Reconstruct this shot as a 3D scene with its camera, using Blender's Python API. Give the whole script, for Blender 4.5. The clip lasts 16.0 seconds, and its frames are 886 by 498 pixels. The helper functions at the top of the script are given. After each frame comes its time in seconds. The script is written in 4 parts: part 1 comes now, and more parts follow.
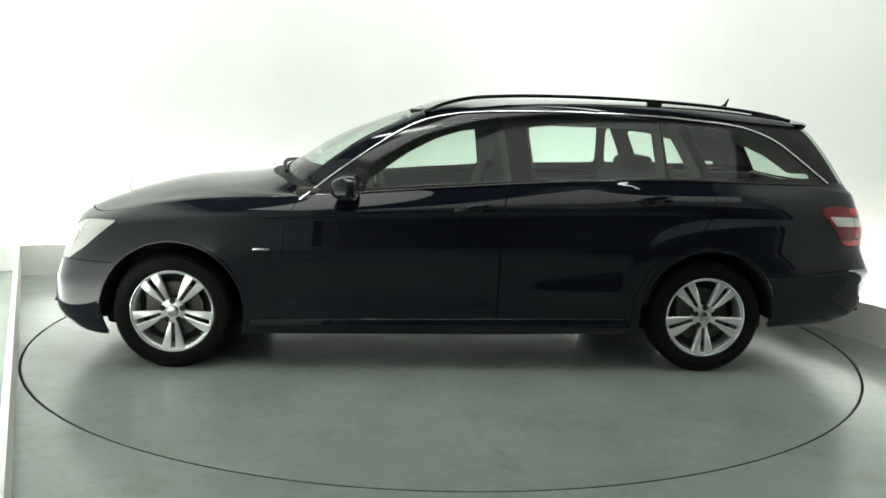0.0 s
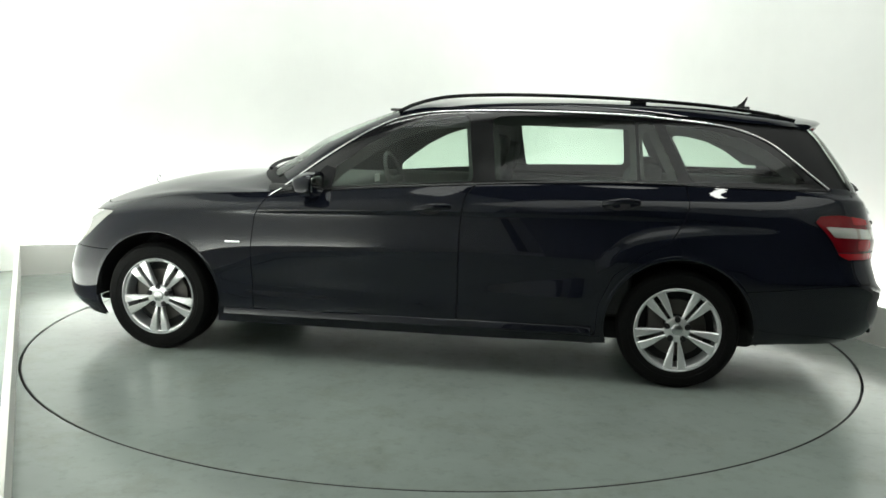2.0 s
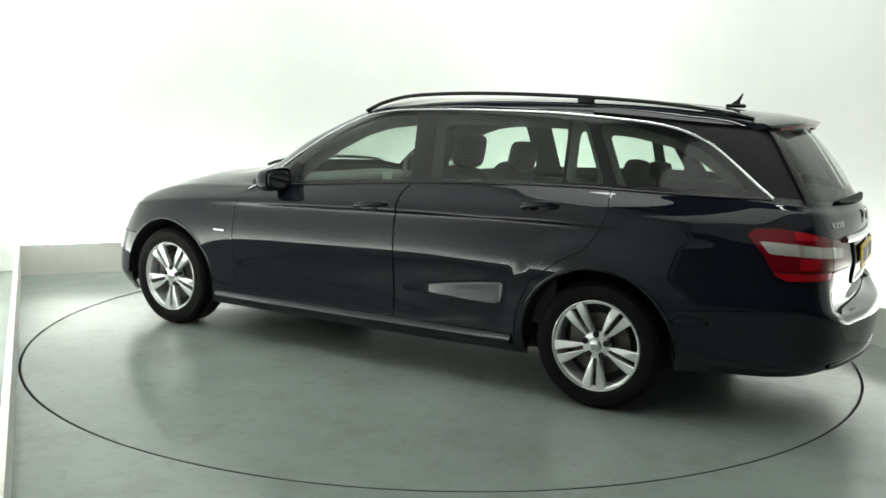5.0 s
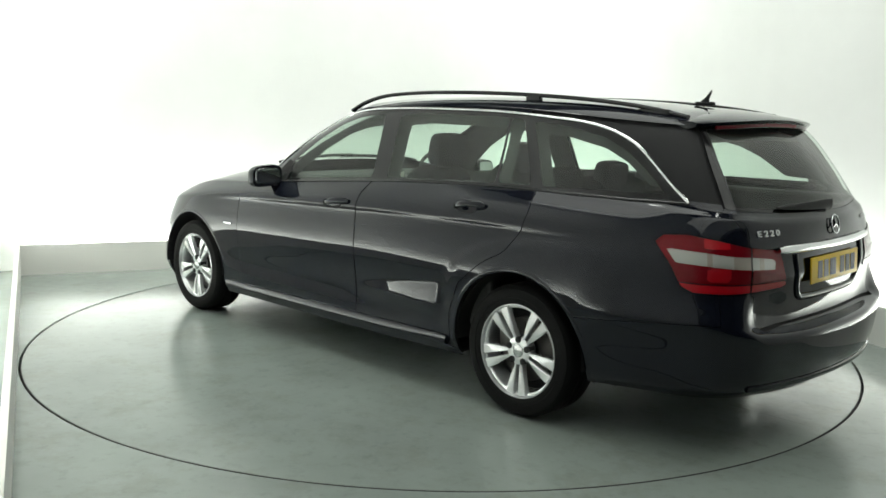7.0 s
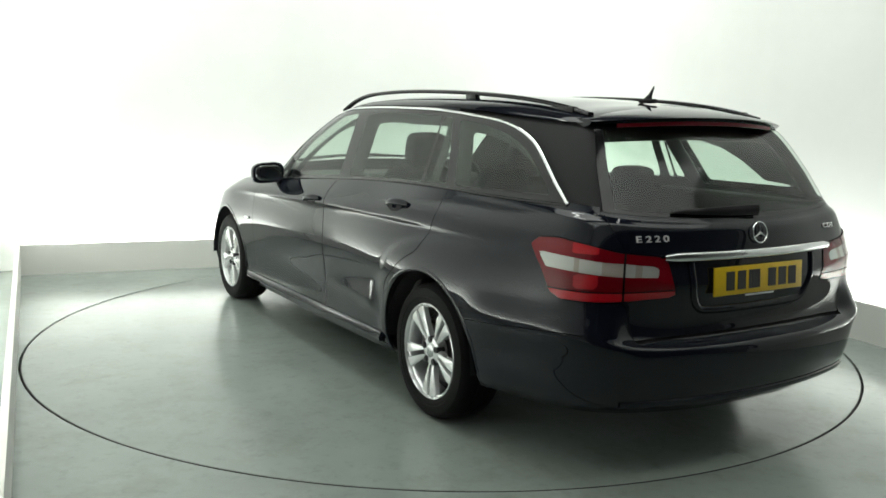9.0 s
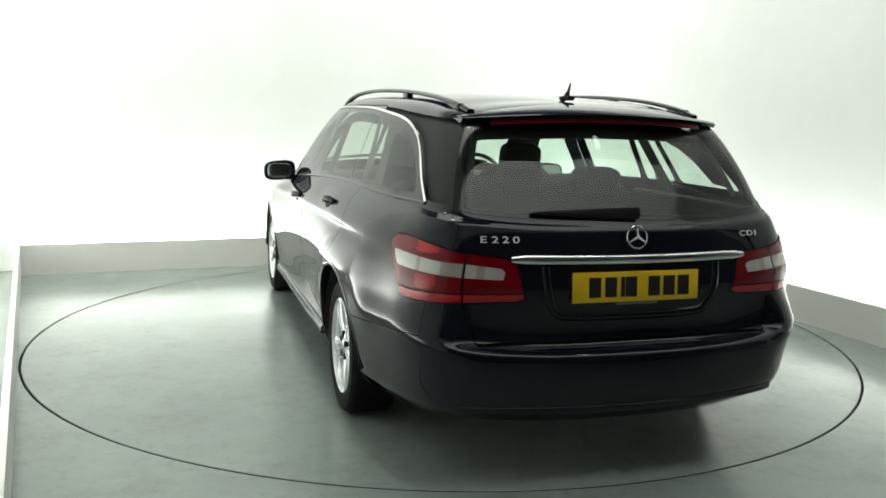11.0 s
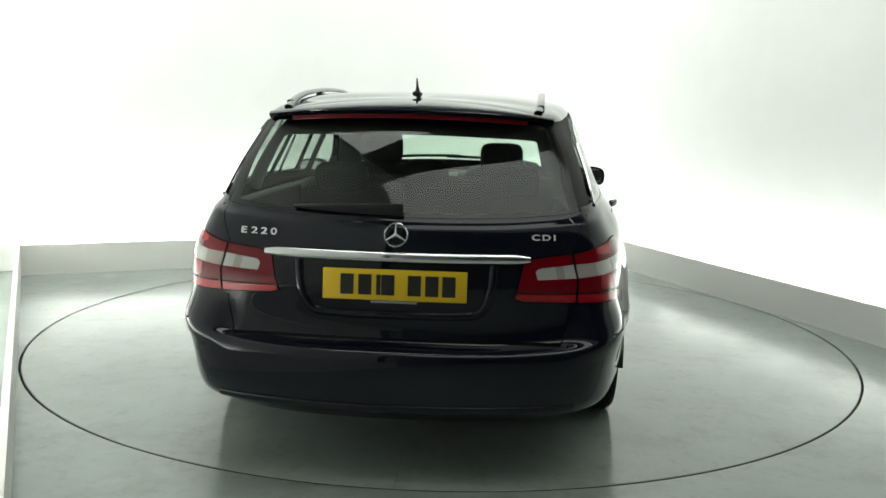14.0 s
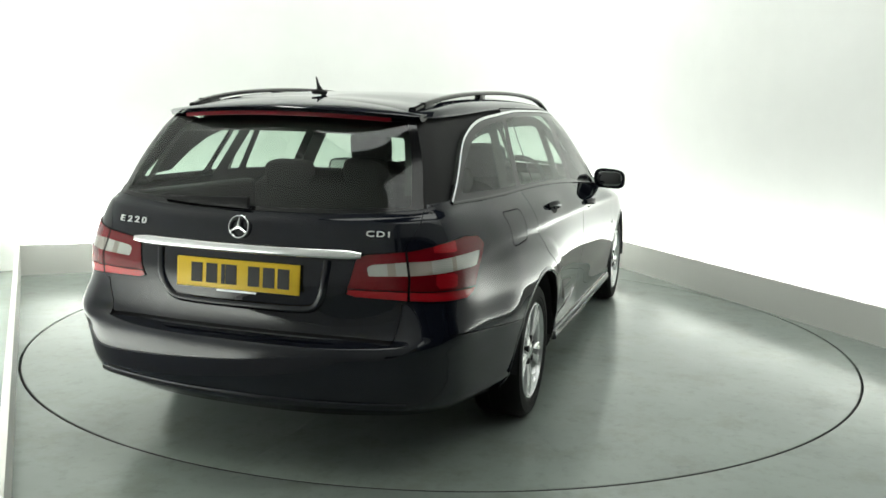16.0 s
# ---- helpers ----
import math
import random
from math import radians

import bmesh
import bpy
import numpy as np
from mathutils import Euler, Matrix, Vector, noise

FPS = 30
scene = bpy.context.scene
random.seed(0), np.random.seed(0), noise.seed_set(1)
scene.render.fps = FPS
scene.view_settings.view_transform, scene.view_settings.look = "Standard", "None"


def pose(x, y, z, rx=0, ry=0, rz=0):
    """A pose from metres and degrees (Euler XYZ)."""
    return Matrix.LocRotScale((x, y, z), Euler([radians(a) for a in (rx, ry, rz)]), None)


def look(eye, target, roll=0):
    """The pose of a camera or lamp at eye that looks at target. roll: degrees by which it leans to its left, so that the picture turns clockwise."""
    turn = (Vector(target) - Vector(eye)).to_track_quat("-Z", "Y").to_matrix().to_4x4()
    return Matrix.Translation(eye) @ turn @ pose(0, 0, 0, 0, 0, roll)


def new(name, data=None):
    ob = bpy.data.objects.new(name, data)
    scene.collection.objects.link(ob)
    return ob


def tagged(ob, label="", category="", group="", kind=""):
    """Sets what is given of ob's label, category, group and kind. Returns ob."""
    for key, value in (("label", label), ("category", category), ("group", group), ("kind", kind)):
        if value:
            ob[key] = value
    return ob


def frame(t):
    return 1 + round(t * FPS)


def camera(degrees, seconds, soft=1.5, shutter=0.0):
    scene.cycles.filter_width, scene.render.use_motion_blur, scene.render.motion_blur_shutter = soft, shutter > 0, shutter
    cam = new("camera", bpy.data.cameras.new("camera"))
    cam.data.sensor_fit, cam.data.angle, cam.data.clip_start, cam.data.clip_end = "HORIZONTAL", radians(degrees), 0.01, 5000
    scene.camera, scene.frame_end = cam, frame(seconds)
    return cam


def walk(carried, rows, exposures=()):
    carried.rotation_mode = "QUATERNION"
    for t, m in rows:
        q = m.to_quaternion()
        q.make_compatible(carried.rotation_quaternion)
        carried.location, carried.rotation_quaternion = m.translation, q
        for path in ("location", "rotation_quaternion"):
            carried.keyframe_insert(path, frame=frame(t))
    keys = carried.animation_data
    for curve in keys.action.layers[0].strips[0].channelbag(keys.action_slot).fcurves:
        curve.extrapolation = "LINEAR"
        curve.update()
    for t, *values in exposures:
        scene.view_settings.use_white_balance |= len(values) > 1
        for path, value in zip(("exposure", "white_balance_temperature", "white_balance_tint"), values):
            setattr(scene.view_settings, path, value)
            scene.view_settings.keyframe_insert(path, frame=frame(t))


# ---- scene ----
from mathutils.bvhtree import BVHTree

# ------------------------------------------------------------------ camera
LENS = 54.185
EYE = (0.0, -5.4763, 1.3623)
AIM = (-0.0061639, -0.0443, 0.52877)
cam = camera(LENS, 16.0, soft=1.6)
walk(cam, [(0.0, look(EYE, AIM, 1.4433)), (16.0, look(EYE, AIM, 1.4433))])


# ------------------------------------------------------------------ light
def area_lamp(name, place, target, size_x, size_y, power, colour=(1, 1, 1)):
    data = bpy.data.lights.new(name, "AREA")
    data.shape, data.size, data.size_y = "RECTANGLE", size_x, size_y
    data.energy, data.color = power, colour
    ob = new(name, data)
    ob.matrix_world = look(place, target)
    return ob


# plan of the room: inner corners; the camera stands in an added dark hall, just outside the wide opening in an added
# end wall
BACK_LEFT, BACK_RIGHT = Vector((-3.42, 1.41, 0)), Vector((1.30, 3.44, 0))
ALONG_L, ALONG_R = Vector((.4316, -.9021, 0)), Vector((.3725, -.9280, 0))
ROOM_L, ROOM_H, OPEN_H, LAMP_Z, WASH_Z = 6.7, 5.2, 2.15, 3.3, 4.6
END_LEFT, END_RIGHT = BACK_LEFT + ALONG_L * ROOM_L, BACK_RIGHT + ALONG_R * ROOM_L
UP = Vector((0, 0, 1))


def plan(a, b, z=0.0):
    """A place in the room: a from the left wall to the right, b from the back wall to the end wall, both 0 to 1."""
    return (BACK_LEFT.lerp(BACK_RIGHT, a)).lerp(END_LEFT.lerp(END_RIGHT, a), b) + UP * z


world = bpy.data.worlds.new("world")
world.use_nodes = True
world.node_tree.nodes["Background"].inputs[0].default_value = (0.9, 1.0, 0.95, 1)
world.node_tree.nodes["Background"].inputs[1].default_value = 0.02
scene.world = world

LAMP_TINT = (0.955, 1.0, 0.938)


def fill_washer(p, q, inward, power, off=1.25):
    """A slim fill lamp, added out of view, hung under the ceiling between two places of a wall's top, set in from the
    wall and turned towards it.
    """
    mid = (p + q) / 2
    eye = mid + inward * off + UP * WASH_Z
    lamp = area_lamp("fill_washer", eye, mid + UP * 2.5, (q - p).length, .16, power, LAMP_TINT)
    lamp.data.spread = radians(115)


IN_L, IN_R = Vector((-ALONG_L.y, ALONG_L.x, 0)), Vector((ALONG_R.y, -ALONG_R.x, 0))
IN_B = Vector(((BACK_RIGHT - BACK_LEFT).y, -(BACK_RIGHT - BACK_LEFT).x, 0)).normalized()
TROUGH = 0.26


def uplight(p, q, inward, power):
    """A slim tube in the trough behind the low front board, shining up the wall."""
    mid = (p + q) / 2 - inward * (TROUGH * .5) + UP * .10
    lamp = area_lamp("trough_tube", mid, mid - inward * .30 + UP * 1.5, (q - p).length, .10, power, LAMP_TINT)
    lamp.data.spread = radians(130)


uplight(plan(.02, 0), plan(.80, 0), IN_B, 39)
uplight(plan(0, .02), plan(0, .74), IN_L, 46)
uplight(plan(1, .17), plan(1, .80), IN_R, 34)
uplight(plan(.80, .0), plan(1, .16), (IN_B + IN_R).normalized() * 1.6, 13)
# unseen fill lamps that brighten the upper walls and their reflections
fill_washer(plan(.06, 0), plan(.94, 0), IN_B, 50)
fill_washer(plan(0, .08), plan(0, .62), IN_L, 38)
fill_washer(plan(1, .10), plan(1, .84), IN_R, 44)


def fill_panel(p, q, deep, power):
    """A wide, dim fill panel, added out of view between two places, shining straight down."""
    lamp = area_lamp("fill_panel", (p + q) / 2, (p + q) / 2 - UP, (q - p).length, deep, power, LAMP_TINT)
    lamp.matrix_world = Matrix.Translation((p + q) / 2) @ Matrix.Rotation(math.atan2((q - p).y, (q - p).x), 4, "Z")
    lamp.data.spread = radians(120)


# unseen fill: one mirrored in the rear glass, one to lift the floor
fill_panel(plan(.04, .905, LAMP_Z), plan(.96, .905, LAMP_Z), 1.15, 14)
fill_panel(plan(.06, .56, 3.9), plan(.64, .56, 3.9), 1.9, 21)
scene.view_settings.exposure = 0.2


# ------------------------------------------------------------------ materials
def material(name, colour, rough=0.5, metal=0.0, **more):
    m = bpy.data.materials.new(name)
    m.use_nodes = True
    b = m.node_tree.nodes["Principled BSDF"]
    b.inputs["Base Color"].default_value = (*colour, 1)
    b.inputs["Roughness"].default_value = rough
    b.inputs["Metallic"].default_value = metal
    for key, value in more.items():
        b.inputs[key.replace("_", " ")].default_value = value
    return m


def link(m, a, b):
    m.node_tree.links.new(a, b)


def noise_node(m, scale, detail=4, rough=0.6, coords="Object"):
    t = m.node_tree.nodes.new("ShaderNodeTexCoord")
    n = m.node_tree.nodes.new("ShaderNodeTexNoise")
    n.inputs["Scale"].default_value, n.inputs["Detail"].default_value, n.inputs["Roughness"].default_value = scale, detail, rough
    link(m, t.outputs[coords], n.inputs["Vector"])
    return n


def ramp_node(m, src, stops):
    r = m.node_tree.nodes.new("ShaderNodeValToRGB")
    while len(r.color_ramp.elements) < len(stops):
        r.color_ramp.elements.new(0.5)
    for e, (p, c) in zip(r.color_ramp.elements, stops):
        e.position, e.color = p, (*c, 1) if len(c) == 3 else c
    link(m, src, r.inputs[0])
    return r


def bump_node(m, src, strength, distance):
    b = m.node_tree.nodes.new("ShaderNodeBump")
    b.inputs["Strength"].default_value, b.inputs["Distance"].default_value = strength, distance
    link(m, src, b.inputs["Height"])
    link(m, b.outputs[0], m.node_tree.nodes["Principled BSDF"].inputs["Normal"])


def mixed(m, a, b, fac):
    x = m.node_tree.nodes.new("ShaderNodeMix")
    x.data_type = "RGBA"
    x.blend_type = "MULTIPLY"
    x.inputs[0].default_value = fac
    link(m, a, x.inputs[6])
    link(m, b, x.inputs[7])
    return x.outputs[2]


def grey(v):
    return (v, v, v)


def floor_material(name, tint):
    m = material(name, tint, 0.3)
    b = m.node_tree.nodes["Principled BSDF"]
    big = ramp_node(m, noise_node(m, 0.9, 5).outputs[0], [(0.3, tuple(c * 0.82 for c in tint)), (0.7, tuple(c * 1.10 for c in tint))])
    spots = ramp_node(m, noise_node(m, 14, 6, 0.7).outputs[0], [(0.28, grey(0.74)), (0.47, grey(1.0))])
    link(m, mixed(m, big.outputs[0], mixed(m, spots.outputs[0], ramp_node(m, noise_node(m, 2.6, 8, 0.75).outputs[0], [(0.37, (0.72, 0.67, 0.58)), (0.50, grey(1.0))]).outputs[0], 0.6), 0.6), b.inputs["Base Color"])
    rough = ramp_node(m, noise_node(m, 3.0, 6, 0.65).outputs[0], [(0.3, grey(0.14)), (0.7, grey(0.26))])
    link(m, rough.outputs[0], b.inputs["Roughness"])
    bump_node(m, noise_node(m, 60, 3).outputs[0], 0.06, 0.002)
    return m


M_FLOOR = floor_material("painted_floor", (0.250, 0.288, 0.266))
M_TABLE = floor_material("painted_turntable", (0.246, 0.283, 0.261))
M_GAP = material("dark_gap", (0.02, 0.02, 0.02), 0.8)


def wall_material(name, colour, rough):
    m = material(name, colour, rough)
    b = m.node_tree.nodes["Principled BSDF"]
    v = ramp_node(m, noise_node(m, 1.2, 4).outputs[0], [(0.3, tuple(c * 0.96 for c in colour)), (0.7, tuple(min(1, c * 1.02) for c in colour))])
    link(m, v.outputs[0], b.inputs["Base Color"])
    bump_node(m, noise_node(m, 90, 2).outputs[0], 0.05, 0.002)
    return m


M_WALL = wall_material("white_wall_paint", (0.86, 0.87, 0.85), 0.7)
M_SKIRT = wall_material("grey_skirting_paint", (0.74, 0.735, 0.70), 0.45)
# greys of the unseen end wall and hall, set for the car's reflections
M_END = wall_material("grey_unseen_end_paint", (0.42, 0.425, 0.415), 0.8)
M_DARK = wall_material("dark_unseen_hall_paint", (0.28, 0.28, 0.28), 0.8)
M_CEIL = wall_material("ceiling_paint", (0.05, 0.05, 0.05), 0.8)

M_PAINT = material("dark_blue_paint", (0.0055, 0.0068, 0.0125), 0.4, 0.0, Specular_IOR_Level=0.0, Coat_Weight=1.0, Coat_Roughness=0.02, Coat_IOR=1.46)
M_LINER = material("panel_gap_black", (0.004, 0.004, 0.005), 0.7)
M_TRIM = material("gloss_black_trim", (0.006, 0.006, 0.007), 0.12)
M_PLASTIC = material("black_plastic", (0.007, 0.007, 0.008), 0.6, 0.0, Specular_IOR_Level=0.3)
M_CHROME = material("polished_chrome", (0.82, 0.83, 0.84), 0.08, 1.0)
M_SILVER = material("satin_aluminium", (0.62, 0.63, 0.64), 0.25, 1.0)
M_LETTER = material("satin_chrome_letters", (0.75, 0.75, 0.75), 0.4, 0.6)
M_ALLOY = material("silver_alloy_paint", (0.84, 0.85, 0.86), 0.24, 0.62, Coat_Weight=0.6, Coat_Roughness=0.05)
M_RUBBER = material("tyre_rubber", (0.0045, 0.0045, 0.0045), 0.7, 0.0, Specular_IOR_Level=0.16)
bump_node(M_RUBBER, noise_node(M_RUBBER, 120, 3).outputs[0], 0.2, 0.002)
M_DISC = material("brake_disc_steel", (0.10, 0.095, 0.09), 0.5, 1.0)
M_MIRROR = material("mirror_glass", (0.45, 0.46, 0.46), 0.03, 1.0)
M_RED = material("red_lens", (0.155, 0.002, 0.007), 0.15, 0.0, Specular_IOR_Level=0.25, Coat_Weight=0.5, Coat_Roughness=0.03)
M_DARKRED = material("dark_red_lens", (0.15, 0.004, 0.010), 0.15, 0.0, Specular_IOR_Level=0.2)
M_BRIGHTRED = material("bright_red_reflector", (0.40, 0.005, 0.012), 0.15, 0.0, Coat_Weight=0.5)
M_BANDGREY = material("ribbed_grey_lens", (0.33, 0.29, 0.26), 0.2, 0.2, Coat_Weight=1.0)
M_CLEAR = material("clear_lens_reflector", (0.52, 0.52, 0.49), 0.18, 0.35, Coat_Weight=1.0)
M_LENS = material("projector_lens", (0.18, 0.18, 0.19), 0.05, 0.6, Coat_Weight=1.0)


def ribbed(m, scale, strength):
    """Fine upright ribs in a lens."""
    c, w = m.node_tree.nodes.new("ShaderNodeTexCoord"), m.node_tree.nodes.new("ShaderNodeTexWave")
    w.bands_direction = "DIAGONAL"
    w.inputs["Scale"].default_value, w.inputs["Distortion"].default_value = scale, 0.4
    link(m, c.outputs["Object"], w.inputs["Vector"])
    bump_node(m, w.outputs["Fac"], strength, 0.004)


for lens, many, strong in ((M_RED, 40, .05), (M_CLEAR, 70, .22), (M_BANDGREY, 90, .3), (M_BRIGHTRED, 40, .08)):
    ribbed(lens, many, strong)
M_SEAT = material("dark_seat_cloth", (0.042, 0.042, 0.045), 0.85)
M_CABIN = material("dark_cabin_trim", (0.05, 0.05, 0.05), 0.6)
M_HEADLINER = material("grey_headliner", (0.075, 0.075, 0.075), 0.8)
M_PLATE = material("yellow_plate", (0.74, 0.49, 0.012), 0.4)
M_INK = material("black_print", (0.012, 0.012, 0.012), 0.4)
M_WHITE = material("white_sticker", (0.8, 0.8, 0.78), 0.5)


def glass_material(name, tint, gloss=0.06):
    m = bpy.data.materials.new(name)
    m.use_nodes = True
    nt = m.node_tree
    nt.nodes.remove(nt.nodes["Principled BSDF"])
    out = nt.nodes["Material Output"]
    tr, gl, mx, fr = (nt.nodes.new(n) for n in ("ShaderNodeBsdfTransparent", "ShaderNodeBsdfGlossy", "ShaderNodeMixShader", "ShaderNodeLayerWeight"))
    tr.inputs[0].default_value = (*tint, 1)
    gl.inputs["Roughness"].default_value = 0.0
    # Schlick's curve on the facing angle, the same from both sides of the pane
    p5, ml = nt.nodes.new("ShaderNodeMath"), nt.nodes.new("ShaderNodeMath")
    p5.operation, ml.operation = "POWER", "MULTIPLY_ADD"
    p5.inputs[1].default_value = 5.0
    ml.inputs[1].default_value, ml.inputs[2].default_value = 1 - gloss, gloss
    fr.inputs[0].default_value = 0.5
    link(m, fr.outputs["Facing"], p5.inputs[0])
    link(m, p5.outputs[0], ml.inputs[0])
    link(m, ml.outputs[0], mx.inputs[0])
    link(m, tr.outputs[0], mx.inputs[1])
    link(m, gl.outputs[0], mx.inputs[2])
    link(m, mx.outputs[0], out.inputs[0])
    return m


M_GLASS = glass_material("green_tinted_glass", (0.74, 0.84, 0.77), 0.06)


# ------------------------------------------------------------------ mesh helpers
def mesh_ob(name, verts, faces, mat, parent=None, label="", normals=None, smooth=True):
    me = bpy.data.meshes.new(name)
    me.from_pydata([tuple(v) for v in verts], [], [tuple(f) for f in faces])
    me.materials.append(mat)
    if smooth:
        me.shade_smooth()
    if normals is not None:
        me.normals_split_custom_set_from_vertices([tuple(n) for n in normals])
    ob = new(name, me)
    ob.parent = parent
    return tagged(ob, label)


def part(name, bm, mat, parent, label="", smooth=False):
    me = bpy.data.meshes.new(name)
    bmesh.ops.recalc_face_normals(bm, faces=bm.faces)
    bm.to_mesh(me)
    bm.free()
    me.materials.append(mat)
    if smooth:
        me.shade_smooth()
        me.set_sharp_from_angle(angle=radians(38))
    ob = new(name, me)
    ob.parent = parent
    return tagged(ob, label)


def box(bm, centre, size, bevel=0.0, turn=None, segs=2):
    m = Matrix.Translation(centre) @ (turn or Matrix()) @ Matrix.Diagonal((*size, 1))
    vs = bmesh.ops.create_cube(bm, size=1, matrix=m)["verts"]
    if bevel:
        es = list({e for v in vs for e in v.link_edges})
        bmesh.ops.bevel(bm, geom=es, offset=bevel, segments=segs, affect="EDGES", profile=0.5)


def lathe(bm, profile, steps, axis_m=None):
    """Profile points (radius, along) turned about local y."""
    rings = []
    for k in range(steps):
        a = 2 * math.pi * k / steps
        rings.append([bm.verts.new((r * math.cos(a), y, r * math.sin(a))) for r, y in profile])
    for k in range(steps):
        p, q = rings[k], rings[(k + 1) % steps]
        for i in range(len(profile) - 1):
            bm.faces.new((p[i], p[i + 1], q[i + 1], q[i]))
    if axis_m:
        bmesh.ops.transform(bm, matrix=axis_m, verts=bm.verts)


def tube(bm, pts, width, height, ups, sides=10, power=2.0):
    """A bar with a rounded section swept along pts; ups: the section's height direction at each point."""
    rings = []
    n = len(pts)
    for i, p in enumerate(pts):
        t = (Vector(pts[min(i + 1, n - 1)]) - Vector(pts[max(i - 1, 0)])).normalized()
        up = Vector(ups[i] if isinstance(ups, list) else ups)
        up = (up - t * up.dot(t)).normalized()
        side = t.cross(up)
        w = width[i] if isinstance(width, list) else width
        h = height[i] if isinstance(height, list) else height
        ring = []
        for k in range(sides):
            a = 2 * math.pi * (k + 0.5) / sides
            c, s = math.cos(a), math.sin(a)
            c, s = math.copysign(abs(c) ** (2 / power), c), math.copysign(abs(s) ** (2 / power), s)
            ring.append(bm.verts.new(Vector(p) + side * c * w / 2 + up * s * h / 2))
        rings.append(ring)
    for a, b in zip(rings, rings[1:]):
        for k in range(sides):
            bm.faces.new((a[k], a[(k + 1) % sides], b[(k + 1) % sides], b[k]))
    bm.faces.new(rings[0])
    bm.faces.new(rings[-1])


# ------------------------------------------------------------------ the room
def wall(name, p, q, z0, z1, thick, mat, label, category):
    """An upright slab on the line p to q, thick to the right of its way (outwards)."""
    out = Vector((q.y - p.y, p.x - q.x, 0)).normalized() * thick
    bm = bmesh.new()
    vs = [bm.verts.new(c + UP * z) for z in (z0, z1) for c in (p, q, q + out, p + out)]
    for f in ((0, 1, 2, 3), (4, 5, 6, 7), (0, 1, 5, 4), (1, 2, 6, 5), (2, 3, 7, 6), (3, 0, 4, 7)):
        bm.faces.new([vs[i] for i in f])
    return tagged(part(name, bm, mat, None), label, category, kind="structure")


TABLE_R, GAP = 2.4628, 0.009


def build_room():
    white, T = "plain white painted studio wall", -0.15
    back = (BACK_RIGHT - BACK_LEFT).normalized()
    COVE = 1.1
    c0, c1 = BACK_RIGHT - back * COVE, BACK_RIGHT + ALONG_R * COVE
    curve = [c0.lerp(BACK_RIGHT, k / 24).lerp(BACK_RIGHT.lerp(c1, k / 24), k / 24) for k in range(25)]
    w_left, w_right, w_back = -IN_L * TROUGH, -IN_R * TROUGH, -IN_B * TROUGH
    wall("wall_back", BACK_LEFT + w_left + w_back, c0 + w_back, -.1, ROOM_H, T, M_WALL, white, "wall")
    wall("wall_left", END_LEFT + w_left, BACK_LEFT + w_left + w_back, -.1, ROOM_H, T, M_WALL, white, "wall")
    wall("wall_right", c1 + w_right, END_RIGHT + w_right, -.1, ROOM_H, T, M_WALL, white, "wall")
    # unseen, added to shape the car's reflections: end wall with a wide opening into a dark hall
    wall("unseen_end_wall", END_RIGHT - IN_R * TROUGH, END_LEFT - IN_L * TROUGH, OPEN_H, ROOM_H, T, M_END, "unseen grey wall over a wide opening, added for reflections", "wall")
    hall = [c + (ALONG_L + ALONG_R) * 2.2 for c in (END_LEFT, END_RIGHT)]
    wall("unseen_hall_left", hall[0], END_LEFT, -.1, ROOM_H, T, M_DARK, "unseen dark hall wall, added for reflections", "wall")
    wall("unseen_hall_right", END_RIGHT, hall[1], -.1, ROOM_H, T, M_DARK, "unseen dark hall wall, added for reflections", "wall")
    wall("unseen_hall_end", hall[1], hall[0], -.1, ROOM_H, T, M_DARK, "unseen dark hall wall, added for reflections", "wall")
    bm = bmesh.new()
    vs = [bm.verts.new(c + UP * z) for z in (ROOM_H, ROOM_H + .15) for c in (plan(-.12, -.06), plan(1.12, -.06), plan(1.12, 1.75), plan(-.12, 1.75))]
    for f in ((0, 1, 2, 3), (4, 5, 6, 7), (0, 1, 5, 4), (1, 2, 6, 5), (2, 3, 7, 6), (3, 0, 4, 7)):
        bm.faces.new([vs[i] for i in f])
    tagged(part("ceiling", bm, M_CEIL, None), "dark grey studio ceiling", "ceiling", kind="structure")
    d, hgt, grey_board = -0.03, 0.247, "low pale grey board hiding the wall lights"
    wall("baseboard_left", END_LEFT, BACK_LEFT, 0, hgt, d, M_SKIRT, grey_board, "light board")
    wall("baseboard_right", c1, END_RIGHT, 0, hgt, d, M_SKIRT, grey_board, "light board")
    wall("baseboard_back", BACK_LEFT, c0, 0, hgt, d, M_SKIRT, grey_board, "light board")
    for name, thick, z0, z1, mat, lab, cat in (("wall_corner", T, -.1, ROOM_H, M_WALL, "white wall curving round the corner", "wall"), ("baseboard_corner", d, 0, hgt, M_SKIRT, grey_board, "light board")):
        bm = bmesh.new()
        cols = []
        for k, c in enumerate(curve):
            t = curve[min(k + 1, 24)] - curve[max(k - 1, 0)]
            t = back if k == 0 else ALONG_R if k == 24 else t
            o = Vector((t.y, -t.x, 0)).normalized() * thick
            c = c + o.normalized() * (TROUGH if name == "wall_corner" else 0)
            cols.append([bm.verts.new(v) for v in (c + UP * z0, c + UP * z1, c + o + UP * z1, c + o + UP * z0)])
        for p, q in zip(cols, cols[1:]):
            for i in range(4):
                bm.faces.new((p[i], p[(i + 1) % 4], q[(i + 1) % 4], q[i]))
        tagged(part(name, bm, mat, None, "", True), lab, cat, kind="structure")
    # floor with a round opening for the turntable
    bm = bmesh.new()
    n = 256
    ring, out, low = [], [], []
    edge = [plan(-.12, -.06), plan(1.12, -.06), plan(1.12, 1.75), plan(-.12, 1.75)]
